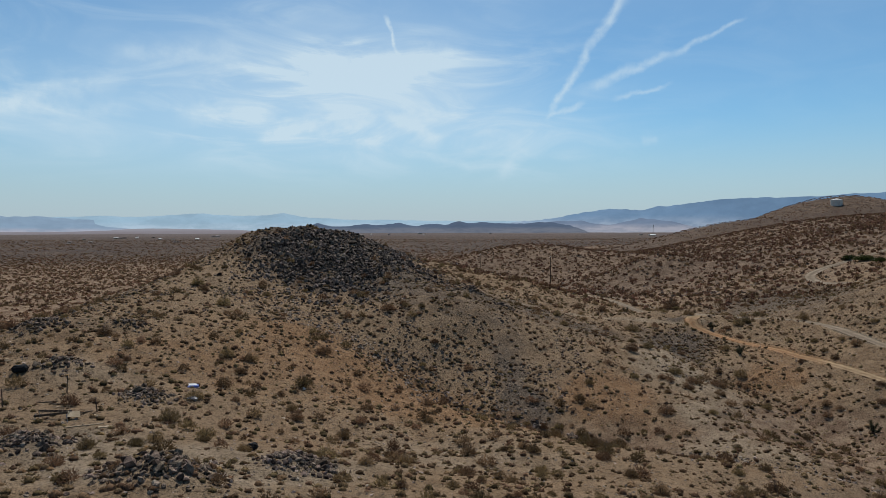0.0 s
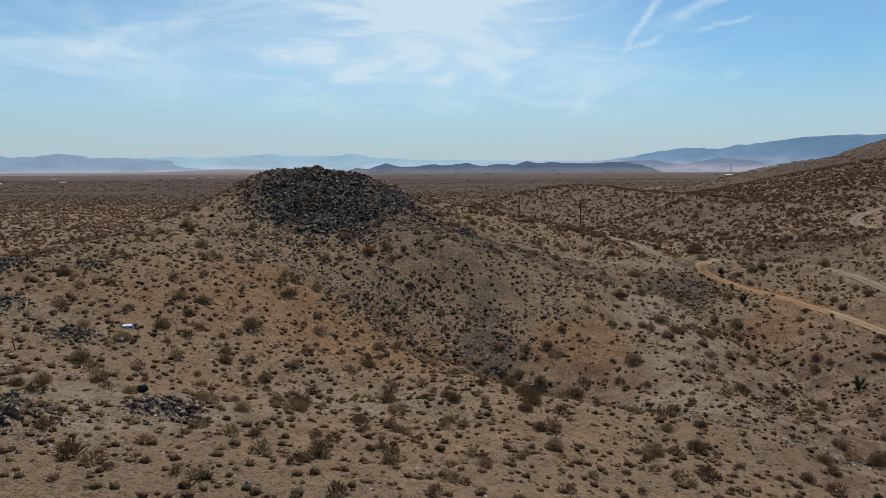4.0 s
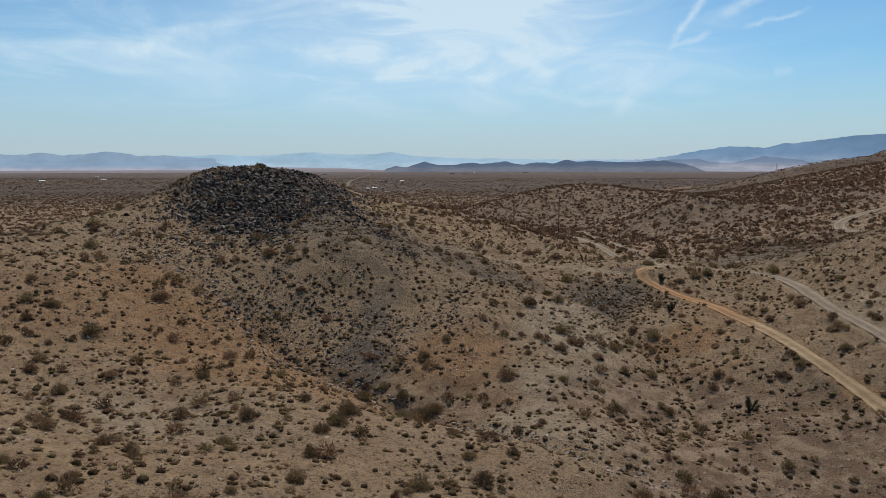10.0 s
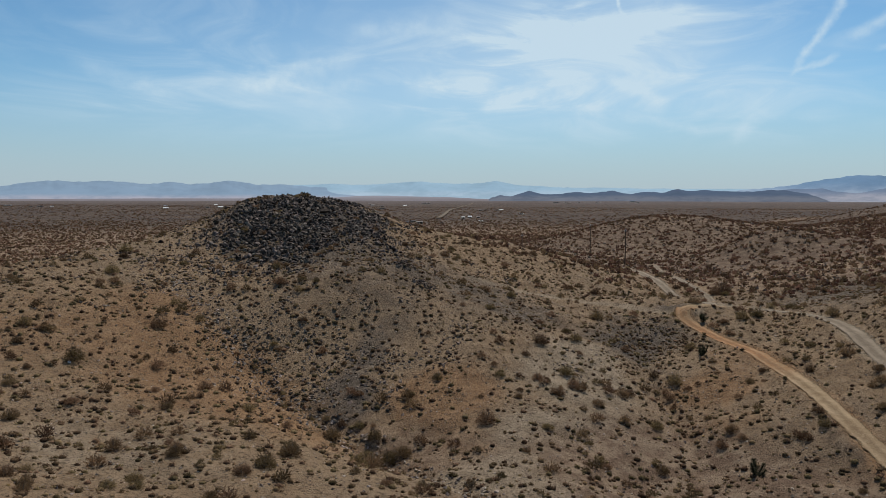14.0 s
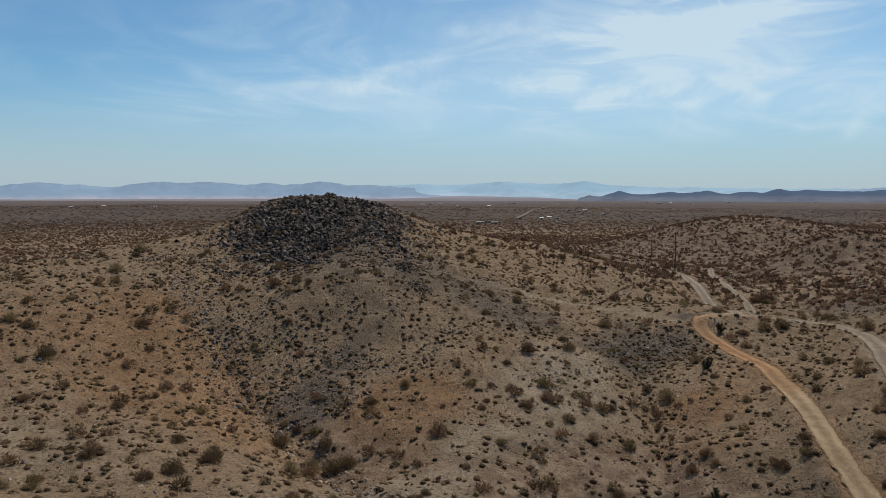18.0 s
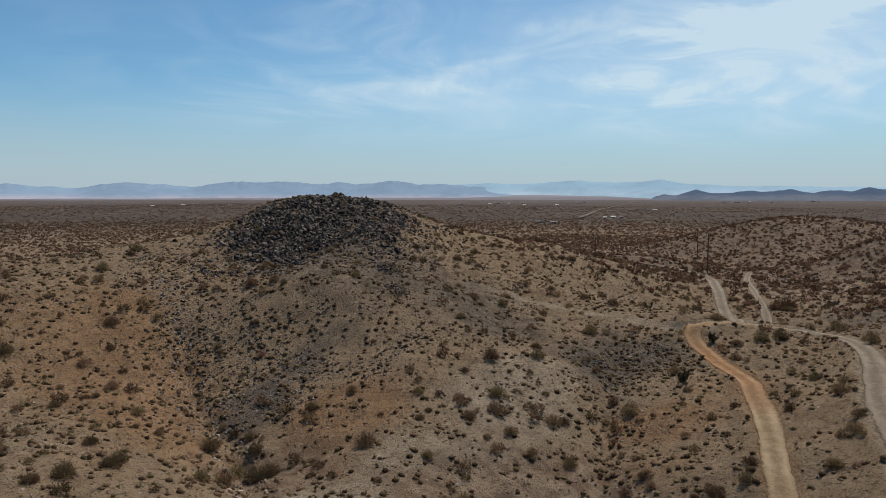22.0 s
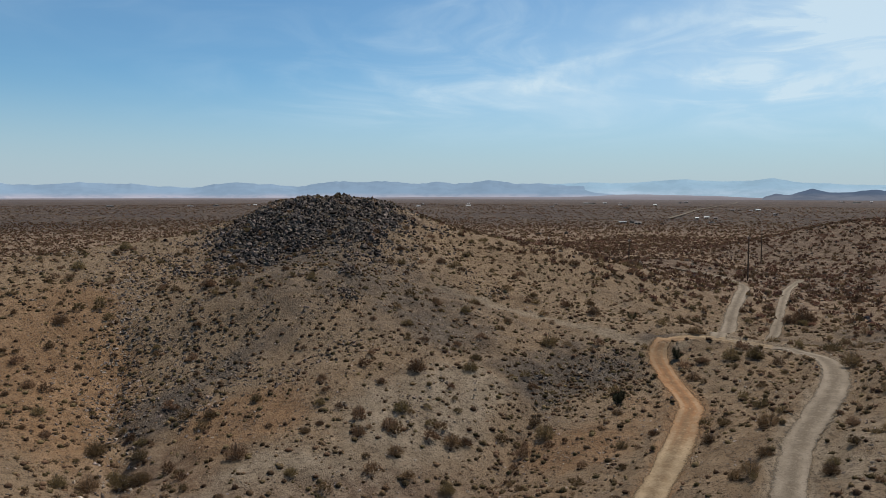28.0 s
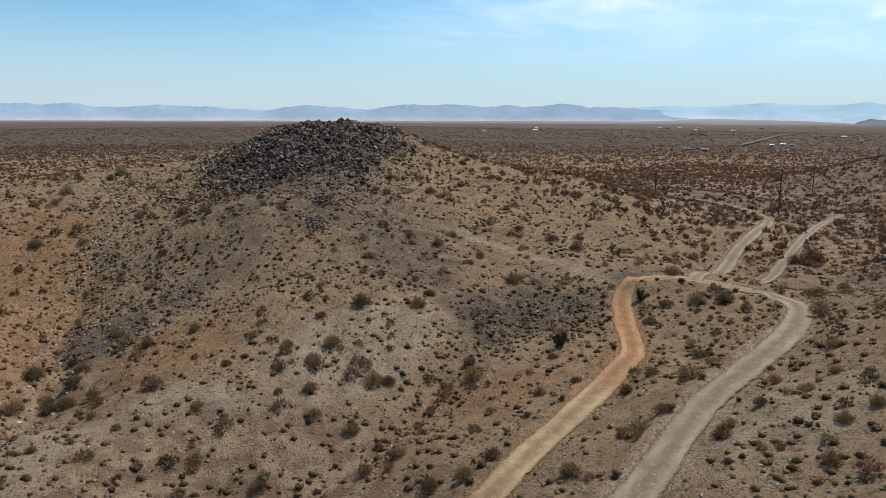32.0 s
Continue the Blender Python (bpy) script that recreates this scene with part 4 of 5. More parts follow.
SHRUBS_TRACKS = [(31.4, 139.4, 2.2), (21.3, 139.8, 1.8), (25.3, 126.6, 1.6), (20.1, 124.1, 1.8), (47.2, 135.6, 2.4), (53.5, 128.4, 2.2), (51.0, 126.9, 1.9), (51.4, 122.6, 1.8), (55.7, 130.0, 2.6), (60.3, 114.6, 1.8), (62.8, 111.1, 1.4), (53.8, 106.0, 1.3), (52.1, 103.3, 1.4), (58.6, 105.6, 1.6), (62.8, 107.3, 2.3), (63.9, 97.8, 1.9), (64.1, 100.3, 1.6), (68.6, 99.0, 1.5), (68.5, 100.5, 1.4), (69.3, 103.1, 1.2), (68.5, 107.7, 1.3), (71.9, 109.1, 1.3), (74.4, 101.6, 1.3), (71.2, 106.0, 1.0), (70.1, 114.9, 1.7), (65.3, 128.1, 2.4), (53.9, 163.4, 2.6), (75.5, 103.7, 1.2), (75.1, 97.0, 1.4), (56.9, 91.6, 1.5), (57.0, 88.8, 1.5), (62.7, 92.0, 1.8), (38.3, 97.4, 2.3)]
SHRUBS_FLAT = [(-2.8, 52.1, 1.6), (1.8, 51.6, 1.7), (4.9, 50.0, 1.2), (4.7, 44.4, 1.1), (2.1, 39.8, 1.7), (5.8, 40.9, 1.3), (-4.3, 56.3, 1.4), (2.2, 60.6, 1.7), (5.3, 61.1, 1.2), (7.1, 61.7, 1.4), (7.6, 54.1, 1.3), (9.0, 55.2, 1.3), (15.6, 50.1, 1.5), (14.7, 55.2, 1.5), (9.8, 67.5, 1.6), (13.6, 67.5, 1.8), (18.0, 74.1, 2.5), (22.7, 53.0, 1.9), (25.1, 59.8, 1.5), (26.5, 56.0, 1.9), (28.2, 61.6, 1.4), (23.2, 64.8, 1.4), (16.1, 77.4, 1.8), (-7.8, 66.6, 1.7), (-8.6, 61.0, 1.8), (-13.2, 63.6, 1.7), (4.2, 76.1, 1.8), (-14.5, 73.7, 2.5), (-20.7, 76.7, 1.9), (-23.1, 75.8, 1.9), (37.5, 60.2, 1.8), (41.4, 66.2, 1.8), (43.5, 64.0, 2.0)]
SHRUBS_BASIN = [(-19.9, 45.6, 1.6), (-19.4, 47.5, 1.5), (-22.2, 43.8, 1.4), (-21.5, 61.2, 1.9), (-20.8, 67.0, 2.0), (-13.7, 48.4, 1.3), (-35.7, 74.9, 2.0), (-5.1, 47.1, 1.4), (1.3, 53.5, 1.3), (4.1, 51.0, 1.3), (7.9, 56.2, 1.7), (0.6, 44.3, 1.1), (-21.9, 39.6, 1.5), (-14.1, 65.8, 1.5), (-21.1, 54.5, 1.9)]
SHRUBS_LARGE = [(53.4, 165.2, 4.2), (51.9, 163.4, 2.8), (46.5, 173.0, 2.4)]
SHRUBS_GULLY = [(14.4, 66.3, 2.2), (7.8, 60.6, 1.7), (17.7, 71.9, 2.0), (13.8, 60.3, 1.6), (14.4, 62.4, 2.1), (19.4, 78.0, 2.4), (16.8, 86.7, 1.8), (49.3, 90.5, 1.6), (55.2, 87.6, 1.6), (44.0, 104.3, 2.3), (39.0, 98.5, 1.8), (-1.7, 77.5, 1.9), (3.5, 93.2, 1.7), (25.3, 93.2, 1.5), (33.2, 123.5, 2.4), (19.4, 112.9, 1.9)]


def shrubs():
    kinds = [(shrub_template(s, 13, 8, 0.02, flat * 0.9, 0.5)[0], clump_template(s, 1250, 0.062, 0.16, flat, 0.25, 16)) for s, flat in ((1, 0.95), (2, 0.8), (3, 1.05), (4, 0.72), (5, 0.9))]
    made = []
    for wood, crown in kinds:
        ob = new("creosote_bush", None)
        for nm, (v, f), mat in (("woody_base", wood, M_STEM), ("foliage", crown, M_CREOSOTE)):
            p = add_mesh(nm, v, f, mat)
            p.parent = ob
        tagged(ob, "open olive-brown creosote bush on dry gravel", "shrub", "creosote bushes")
        made.append(ob)
    spots = SHRUBS_SLOPE + SHRUBS_TRACKS + SHRUBS_FLAT + SHRUBS_BASIN + SHRUBS_GULLY + SHRUBS_LARGE
    x, y = sow(-45, 82, 42, 128, 0.012, 0.5, 14, 3)
    far = np.array([min(math.hypot(a - p[0], b - p[1]) for p in spots) for a, b in zip(x, y)])
    extra = [(a, b, rng.uniform(0.9, 1.5)) for a, b, d in zip(x, y, far) if d > 2.2]
    spots = spots + extra[:max(0, 285 - len(spots))]
    used = set()
    sx, sy = np.array([p[0] for p in spots]), np.array([p[1] for p in spots])
    sz = ground_z(sx, sy)
    for i, (a, b, w) in enumerate(spots):
        k = i % 5
        m = pose(a, b, sz[i] - 0.03, 0, 0, float(rng.uniform(0, 360))) @ Matrix.Diagonal((w, w, w * float(rng.uniform(0.75, 1.0)), 1))
        if k in used:
            ob = copy_thing(made[k], m)
            ob.matrix_basis = m
        else:
            made[k].matrix_basis = m
            used.add(k)
    # the rest of the scrub
    lean = [clump_template(s, 230, 0.105, 0.22, fl, 0.3, 10) for s, fl in ((11, 0.9), (12, 0.75), (13, 1.0), (14, 0.8), (15, 0.85))]
    x, y = sow(-64, 104, 32, 200, 0.075, 0.6, 12, 5, lambda x, y: 0.8 + 0.2 * smooth(118, 135, y))
    scatter("scrub", lean, x, y, ground_z(x, y) - 0.03, 0.75 + 1.2 * rng.random(len(x)) ** 1.5, M_CREOSOTE_STUFF, "scattered olive-brown creosote scrub over the slopes", "scrub")
    coarse = [clump_template(s, 13, 0.29, 0.5, 0.8, 0.5, 5) for s in range(31, 43)]
    low = [mound_template(s, 11, 0.17, fl, 5) for s, fl in ((21, 0.72), (22, 0.82), (23, 0.62), (24, 0.75), (25, 0.9), (26, 0.7))]
    x, y = sow(-74, 108, 30, 170, 1.5, 0.7, 8, 7, lambda x, y: 1 - 0.3 * smooth(140, 165, y))
    gx, gy = rng.normal(42.5, 3.8, 250), rng.normal(119, 4.6, 250)
    wk = rng.integers(8, int(len(WASH) * 0.75), 260)
    wx, wy = WASH[wk, 0] + rng.normal(0, 3.2, 260), WASH[wk, 1] + rng.normal(0, 3.2, 260)
    gk = rng.integers(0, len(GULLY), 240)
    gx, gy = np.concatenate([gx, wx, GULLY[gk, 0] + rng.normal(0, 2.6, 240)]), np.concatenate([gy, wy, GULLY[gk, 1] + rng.normal(0, 2.6, 240)])
    ok = off_road(gx, gy)
    x, y = np.concatenate([x, gx[ok]]), np.concatenate([y, gy[ok]])
    scatter("low_scrub", low, x, y, ground_z(x, y) - 0.02, 0.27 + 0.6 * rng.random(len(x)) ** 2.0, M_BURRO, "low rounded brown burrobush between stones", "scrub", rounded=True)
    x, y = sow(-140, 180, -10, 210, 0.16, 0.7, 9, 8, lambda x, y: 1.0 - (smooth(-90, -76, x) * smooth(125, 110, x) * smooth(20, 30, y) * smooth(190, 170, y)))
    scatter("outer_scrub", coarse, x, y, ground_z(x, y) - 0.02, 0.4 + 0.8 * rng.random(len(x)) ** 2, M_BURRO, "low brown scrub on the outer slopes", "scrub")
    x, y = sow(-60, 100, 35, 150, 0.02, 0.8, 10, 9)
    scatter("dry_grass", low, x, y, ground_z(x, y) - 0.02, rng.uniform(0.25, 0.5, len(x)), M_DRY, "straw-coloured dry grass tufts", "grass", rounded=True)
    # middle distance and the plain
    x, y = sow(-110, 300, 150, 480, 0.3, 0.45, 11, 11, lambda x, y: smooth(620, 380, np.hypot(x, y)) * smooth(150, 172, y))
    scatter("hillside_scrub", coarse, x, y, ground_z(x, y) - 0.05, rng.uniform(0.7, 1.75, len(x)), M_HILL_BUSH, "brown scrub dotted over the far slopes", "scrub")
    x, y = sow(140, 480, 470, 760, 0.075, 0.55, 16, 12)
    scatter("hill_scrub", coarse, x, y, ground_z(x, y) - 0.05, rng.uniform(0.7, 1.7, len(x)), M_HILL_BUSH, "brown scrub on the far hill below the tank", "scrub")
    x, y = sow(-640, 200, 60, 820, 0.16, 0.55, 16, 13, lambda x, y: smooth(900, 300, np.hypot(x, y)) * smooth(12, 8, land(x, y)) * np.maximum(smooth(-40, -60, x), smooth(380, 480, y)))
    scatter("plain_scrub", coarse, x, y, ground_z(x, y) - 0.05, rng.uniform(0.9, 2.1, len(x)), M_PLAIN_BUSH, "rust-brown scrub spread over the plain", "scrub")
    x, y = sow(-1700, 700, 80, 1700, 0.0075, 0.75, 60, 15, lambda x, y: smooth(12, 8, land(x, y)) * smooth(480, 620, np.hypot(x, y)))
    scatter("far_scrub", [coarse[0], coarse[1]], x, y, ground_z(x, y) - 0.1, rng.uniform(2.0, 3.8, len(x)), M_PLAIN_BUSH, "dark scrub patches on the distant plain", "scrub", tall=np.full(len(x), 0.6))


def rocks():
    kinds = [stone_template(s, 0, fl) for s, fl in ((1, 0.7), (2, 0.85), (3, 0.6), (4, 0.75), (5, 0.95), (6, 0.65))]
    meshes = []
    for v, f in kinds:
        pair = []
        for mat in (M_BASALT, M_PALE_ROCK, M_HEAP):
            ob = add_mesh("boulder", v, f, mat)
            pair.append(ob.data)
            bpy.data.objects.remove(ob)
        meshes.append(pair)
    # dark boulders on the hilltop, biggest towards the crest
    spots = []
    while len(spots) < 185:
        x, y = rng.uniform(-36, 2), rng.uniform(106, 158)
        c = float(rock_cover(np.array([x]), np.array([y]))[0])
        if rng.random() < c ** 1.5 * (0.35 + 0.65 * float(smooth(112, 138, y))):
            spots.append((x, y, (0.55 + 1.15 * rng.random() ** 1.9) * (0.8 + 0.3 * float(smooth(116, 132, y)) - 0.35 * float(smooth(136, 146, y))), 0))
    for cx, cy, w, n, kind in PILES:
        for _ in range(n):
            spots.append((cx + rng.normal(0, w * 0.2), cy + rng.normal(0, w * 0.17), 0.3 + 0.75 * rng.random() ** 1.7, kind or 2))
    x, y = np.array([s[0] for s in spots]), np.array([s[1] for s in spots])
    z = ground_z(x, y)
    for i, (a, b, w, kind) in enumerate(spots):
        ob = new("boulder", meshes[i % 6][kind])
        ob.matrix_basis = pose(a, b, z[i] + 0.15 * w, *[float(q) for q in rng.normal(0, 30, 2)], float(rng.uniform(0, 360))) @ Matrix.Diagonal((w, w * float(rng.uniform(0.7, 1.1)), w * float(rng.uniform(0.7, 1.1)), 1))
        tagged(ob, ("dark angular boulder on the rocky hilltop", "pale grey angular rock in a heap", "dark grey broken rock in a heap")[kind], "rock", "hilltop boulders" if kind == 0 else "rock heaps")
    chips = [chip_template(s) for s in range(8)]
    small = [stone_template(s, 0, 0.8) for s in (41, 42, 43, 44)]
    x, y = rng.uniform(-46, 14, 52000), rng.uniform(94, 164, 52000)
    c = rock_cover(x, y)
    ok = rng.random(len(x)) < c ** 1.5 * (0.55 + 0.45 * smooth(112, 128, y))
    x, y, c = x[ok], y[ok], c[ok]
    n = len(x)
    z, size = ground_z(x, y) + 0.3 * rng.random(n) * c, (0.16 + 0.85 * rng.random(n) ** 2.6) * (0.65 + 0.45 * c)
    scatter("hilltop_rubble", small, x, y, z, size, M_BASALT_STUFF, "dark angular rubble covering the hilltop", "rocks", tilt=0.45)
    x, y = sow(-56, 44, 84, 140, 5.5, 0.4, 6, 25)
    keep = value_noise(x, y, 4.5, 91) + 0.7 * value_noise(x, y, 13, 92) + 0.3 * value_noise(x, y, 1.5, 93) > 0.1 + 0.012 * np.abs(118 - y)
    x, y = x[keep], y[keep]
    scatter("flank_rubble", chips, x, y, ground_z(x, y), 0.1 + 0.5 * rng.random(len(x)) ** 3.0, M_FLANK, "dark broken stones in patches down the hillside", "rocks", tilt=0.35)
    xs, ys, ss = [], [], []
    for cx, cy, w, n, kind in PILES:
        k = n * 36
        xs.append(cx + rng.normal(0, w * 0.25, k)), ys.append(cy + rng.normal(0, w * 0.21, k)), ss.append(0.1 + 0.44 * rng.random(k) ** 1.8)
    x, y, s = map(np.concatenate, (xs, ys, ss))
    scatter("heap_rubble", small, x, y, ground_z(x, y) + 0.03, s, M_HEAP_STUFF, "broken grey rubble round the rock heaps", "rocks", tilt=0.35)
    x, y = sow(-60, 95, 32, 140, 2.1, 0.95, 5, 21)
    scatter("stones", chips, x, y, ground_z(x, y), 0.06 + 0.3 * rng.random(len(x)) ** 2.5, M_STONES, "loose grey and tan stones on the ground", "stones", tilt=0.3)
    k = rng.integers(8, len(WASH) // 2, 700)
    x, y = WASH[k, 0] + rng.normal(0, 2.8, 700), WASH[k, 1] + rng.normal(0, 2.8, 700)
    scatter("gully_rubble", chips, x, y, ground_z(x, y), 0.12 + 0.5 * rng.random(700) ** 2, M_FLANK, "dark broken stones in the bed of a gully", "rocks", tilt=0.3)
    k = rng.integers(0, len(WASH), 900)
    x, y = WASH[k, 0] + rng.normal(0, 1.1, 900), WASH[k, 1] + rng.normal(0, 1.1, 900)
    scatter("wash_stones", chips, x, y, ground_z(x, y), rng.uniform(0.12, 0.5, 900), M_STONES, "pale stones lining a dry wash", "stones", tilt=0.3)
    x, y = sow(-80, 260, 165, 420, 0.16, 0.9, 14, 23)
    scatter("slope_stones", chips, x, y, ground_z(x, y), rng.uniform(0.3, 1.1, len(x)), M_FLANK, "dark grey stones on the far slopes", "stones", tilt=0.3)


# ---- made things ----
def box(bm, sx, sy, sz, m=None, bevel=0.0):
    r = bmesh.ops.create_cube(bm, size=1.0, matrix=(m or Matrix()) @ Matrix.Diagonal((sx, sy, sz, 1)))
    if bevel:
        edges = list({e for v in r["verts"] for e in v.link_edges})
        bmesh.ops.bevel(bm, geom=edges, offset=bevel, segments=1, affect="EDGES")


def rod(bm, a, b, r0, r1, sides=10):
    a, b = Vector(a), Vector(b)
    m = Matrix.Translation((a + b) / 2) @ (b - a).to_track_quat("Z", "Y").to_matrix().to_4x4()
    bmesh.ops.create_cone(bm, cap_ends=True, segments=sides, radius1=r0, radius2=r1, depth=(b - a).length, matrix=m)


def at_ground(x, y):
    return float(ground_z([x], [y])[0])


def utility_pole(x, y, height, turn):
    root = new("utility_pole", None)
    root.matrix_basis = pose(x, y, at_ground(x, y), 0, 0, turn)
    bm = bmesh.new()
    rod(bm, (0, 0, -0.6), (0, 0, height), 0.17, 0.11, 12)
    part("pole", bm, M_WOOD, root)
    for side in (-1, 1):
        bm = bmesh.new()
        rod(bm, (side * 0.12, 0, height - 0.5), (side * 0.22, 0, height - 0.32), 0.02, 0.02, 6)
        bracket = part("bracket", bm, M_METAL, root)
        bm = bmesh.new()
        rod(bm, (side * 0.22, 0, height - 0.36), (side * 0.22, 0, height - 0.14), 0.06, 0.035, 8)
        part("insulator", bm, M_WHITE, bracket, "pale ceramic insulator")
    bm = bmesh.new()
    rod(bm, (0, 0, height), (0, 0, height + 0.22), 0.05, 0.04, 8)
    part("top_insulator", bm, M_WHITE, root, "pale ceramic insulator")
    return tagged(root, "dark weathered wooden utility pole beside a dirt track", "utility pole", "utility poles")


def joshua_tree(x, y, height, arms, seed):
    """A low yucca tree: crooked arms from one foot, each clad in dead and live spiky leaves."""
    r = random.Random(seed)
    root = new("joshua_tree", None)
    root.matrix_basis = pose(x, y, at_ground(x, y) - 0.05)
    for i in range(arms):
        a = 2 * math.pi * (i + r.random() * 0.7) / arms
        out, h = r.uniform(0.15, 0.5) * height, height * r.uniform(0.45, 1.0)
        b = a + r.uniform(-0.7, 0.7)
        path = [Vector((0.1 * math.cos(a), 0.1 * math.sin(a), 0)), Vector((out * 0.75 * math.cos(a), out * 0.75 * math.sin(a), h * r.uniform(0.35, 0.55))), Vector((out * math.cos(b), out * math.sin(b), h))]
        pieces = [tube(path, [0.075, 0.06, 0.04], 6)]
        for _ in range(330):
            t = 1.02 * r.random() ** 0.6
            p = path[0].lerp(path[1], t * 2) if t < 0.5 else path[1].lerp(path[2], t * 2 - 1)
            d = Vector((r.gauss(0, 1), r.gauss(0, 1), r.gauss(0.35, 0.8))).normalized() * r.uniform(0.12, 0.4)
            s = d.orthogonal().normalized() * 0.016
            pieces.append(([tuple(p + s), tuple(p - s), tuple(p + d)], [(0, 1, 2)]))
        ob = add_mesh("branch", *join_lists(pieces), M_YUCCA)
        ob.parent = root
    return tagged(root, "small dark Joshua tree with crooked spiky arms", "tree", "joshua trees")


def fallen_log(x, y, length, turn):
    root = new("fallen_log", None)
    root.matrix_basis = pose(x, y, at_ground(x, y) + 0.12, 0, 0, turn)
    v, f = tube([(-length / 2, 0, 0), (-length * 0.1, 0.06, 0.04), (length * 0.3, -0.03, 0.02), (length / 2, 0.05, 0.1)], [0.13, 0.15, 0.12, 0.07], 8)
    add_mesh("trunk", v, np.array(f), M_WOOD).parent = root
    for i, (a, b) in enumerate((((0.1, 0, 0.08), (0.35, 0.22, 0.4)), ((-0.3, 0, 0.05), (-0.45, -0.3, 0.22)))):
        v, f = tube([a, b], [0.05, 0.025], 6)
        add_mesh("branch_stub", v, np.array(f), M_WOOD).parent = root
    return tagged(root, "dark weathered log lying beside the dirt road", "log")


def thicket():
    crown = clump_template(71, 1500, 0.055, 0.35, 0.8, 0.2, 16)
    wood = shrub_template(72, 11, 8, 0.02, 0.8, 0.5)[0]
    for x, y, w in ((112.6, 195.6, 5.2), (113.5, 190.5, 5.8), (114.2, 185.5, 4.6), (116.5, 180.5, 5.0)):
        root = new("green_bush", None)
        root.matrix_basis = pose(x, y, at_ground(x, y) - 0.05, 0, 0, 50 * y) @ Matrix.Diagonal((w, w, w * 0.55, 1))
        for nm, (v, f), mat in (("woody_base", wood, M_STEM), ("foliage", crown, M_GREEN)):
            p = add_mesh(nm, v, f, mat)
            p.parent = root
        tagged(root, "broad dark green bush in a thicket on the slope", "shrub", "green thicket")


def house(x, y, w, d, h, turn, roof_white=False, gable=True):
    root = new("house", None)
    root.matrix_basis = pose(x, y, at_ground(x, y) - 0.3, 0, 0, turn)
    bm = bmesh.new()
    box(bm, w, d, h, pose(0, 0, h / 2))
    part("wall", bm, M_STUCCO, root)
    bm = bmesh.new()
    if gable:
        o, top = 0.5, 0.22 * d
        vs = [bm.verts.new(p) for p in ((-w / 2 - o, -d / 2 - o, h), (w / 2 + o, -d / 2 - o, h), (w / 2 + o, d / 2 + o, h), (-w / 2 - o, d / 2 + o, h), (-w / 2 - o, 0, h + top), (w / 2 + o, 0, h + top))]
        for q in ((0, 1, 5, 4), (2, 3, 4, 5), (0, 4, 3), (1, 2, 5), (3, 2, 1, 0)):
            bm.faces.new([vs[i] for i in q])
    else:
        box(bm, w + 0.6, d + 0.6, 0.3, pose(0, 0, h + 0.15))
    part("roof", bm, M_WHITE if roof_white else M_ROOF, root)
    n = max(2, int(w / 4))
    for i in range(n):
        bm = bmesh.new()
        box(bm, 1.2, 0.12, 1.1, pose((i + 0.5) * w / n - w / 2, -d / 2 - 0.02, h * 0.55))
        part("window", bm, M_GLASS, root)
    bm = bmesh.new()
    box(bm, 1.0, 0.14, 2.05, pose(w * 0.12, -d / 2 - 0.03, 1.05))
    part("door", bm, M_WOOD, root)
    return tagged(root, "low white-roofed house on the scrub plain" if roof_white else "low tan desert house on the scrub plain", "house", "houses on the plain")


def water_tank(x, y, radius, height):
    root = new("water_tank", None)
    root.matrix_basis = pose(x, y, at_ground(x, y) - 2.2)
    bm = bmesh.new()
    rod(bm, (0, 0, 0), (0, 0, height), radius, radius, 48)
    part("shell", bm, M_TANK, root)
    bm = bmesh.new()
    rod(bm, (0, 0, height), (0, 0, height + 0.9), radius + 0.15, 0.6, 48)
    part("roof", bm, M_WHITE, root, "pale shallow conical roof")
    for i in range(2):
        bm = bmesh.new()
        rod(bm, (-0.3 + i * 0.6, -radius - 0.15, 0.2), (-0.3 + i * 0.6, -radius - 0.15, height), 0.06, 0.06, 6)
        part("ladder_rail", bm, M_METAL, root)
    return tagged(root, "round tan steel water tank on a hilltop", "water tank")


def lattice_tower(x, y, height):
    root = new("lattice_tower", None)
    root.matrix_basis = pose(x, y, at_ground(x, y))
    for sx in (-1, 1):
        for sy in (-1, 1):
            bm = bmesh.new()
            rod(bm, (sx * 3, sy * 3, 0), (sx * 0.7, sy * 0.7, height), 0.35, 0.3, 5)
            part("leg", bm, M_METAL, root)
    for i, f in enumerate((0.65, 0.8, 0.95)):
        bm = bmesh.new()
        box(bm, 9 - i * 2, 0.6, 0.6, pose(0, 0, height * f))
        part("crossarm", bm, M_METAL, root)
    return tagged(root, "grey steel lattice power tower far away", "power tower")


def plank(x, y, length, width, turn, pitch=0.0, mat=None, z=0.05):
    bm = bmesh.new()
    box(bm, length, width, 0.05, None, 0.006)
    me = bpy.data.meshes.new("plank")
    bm.to_mesh(me)
    bm.free()
    me.materials.append(mat or M_WOOD)
    ob = new("plank", me)
    ob.matrix_basis = pose(x, y, at_ground(x, y) + z, 0, pitch, turn)
    return tagged(ob, "weathered board lying on bare ground", "plank", "loose boards")


def post(x, y, height, lean):
    bm = bmesh.new()
    rod(bm, (0, 0, -0.3), (0, 0, height), 0.05, 0.04, 8)
    me = bpy.data.meshes.new("post")
    bm.to_mesh(me)
    bm.free()
    me.materials.append(M_WOOD)
    ob = new("post", me)
    ob.matrix_basis = pose(x, y, at_ground(x, y), lean, 0, 0)
    return tagged(ob, "thin dark wooden post stuck in the ground", "post", "old posts")


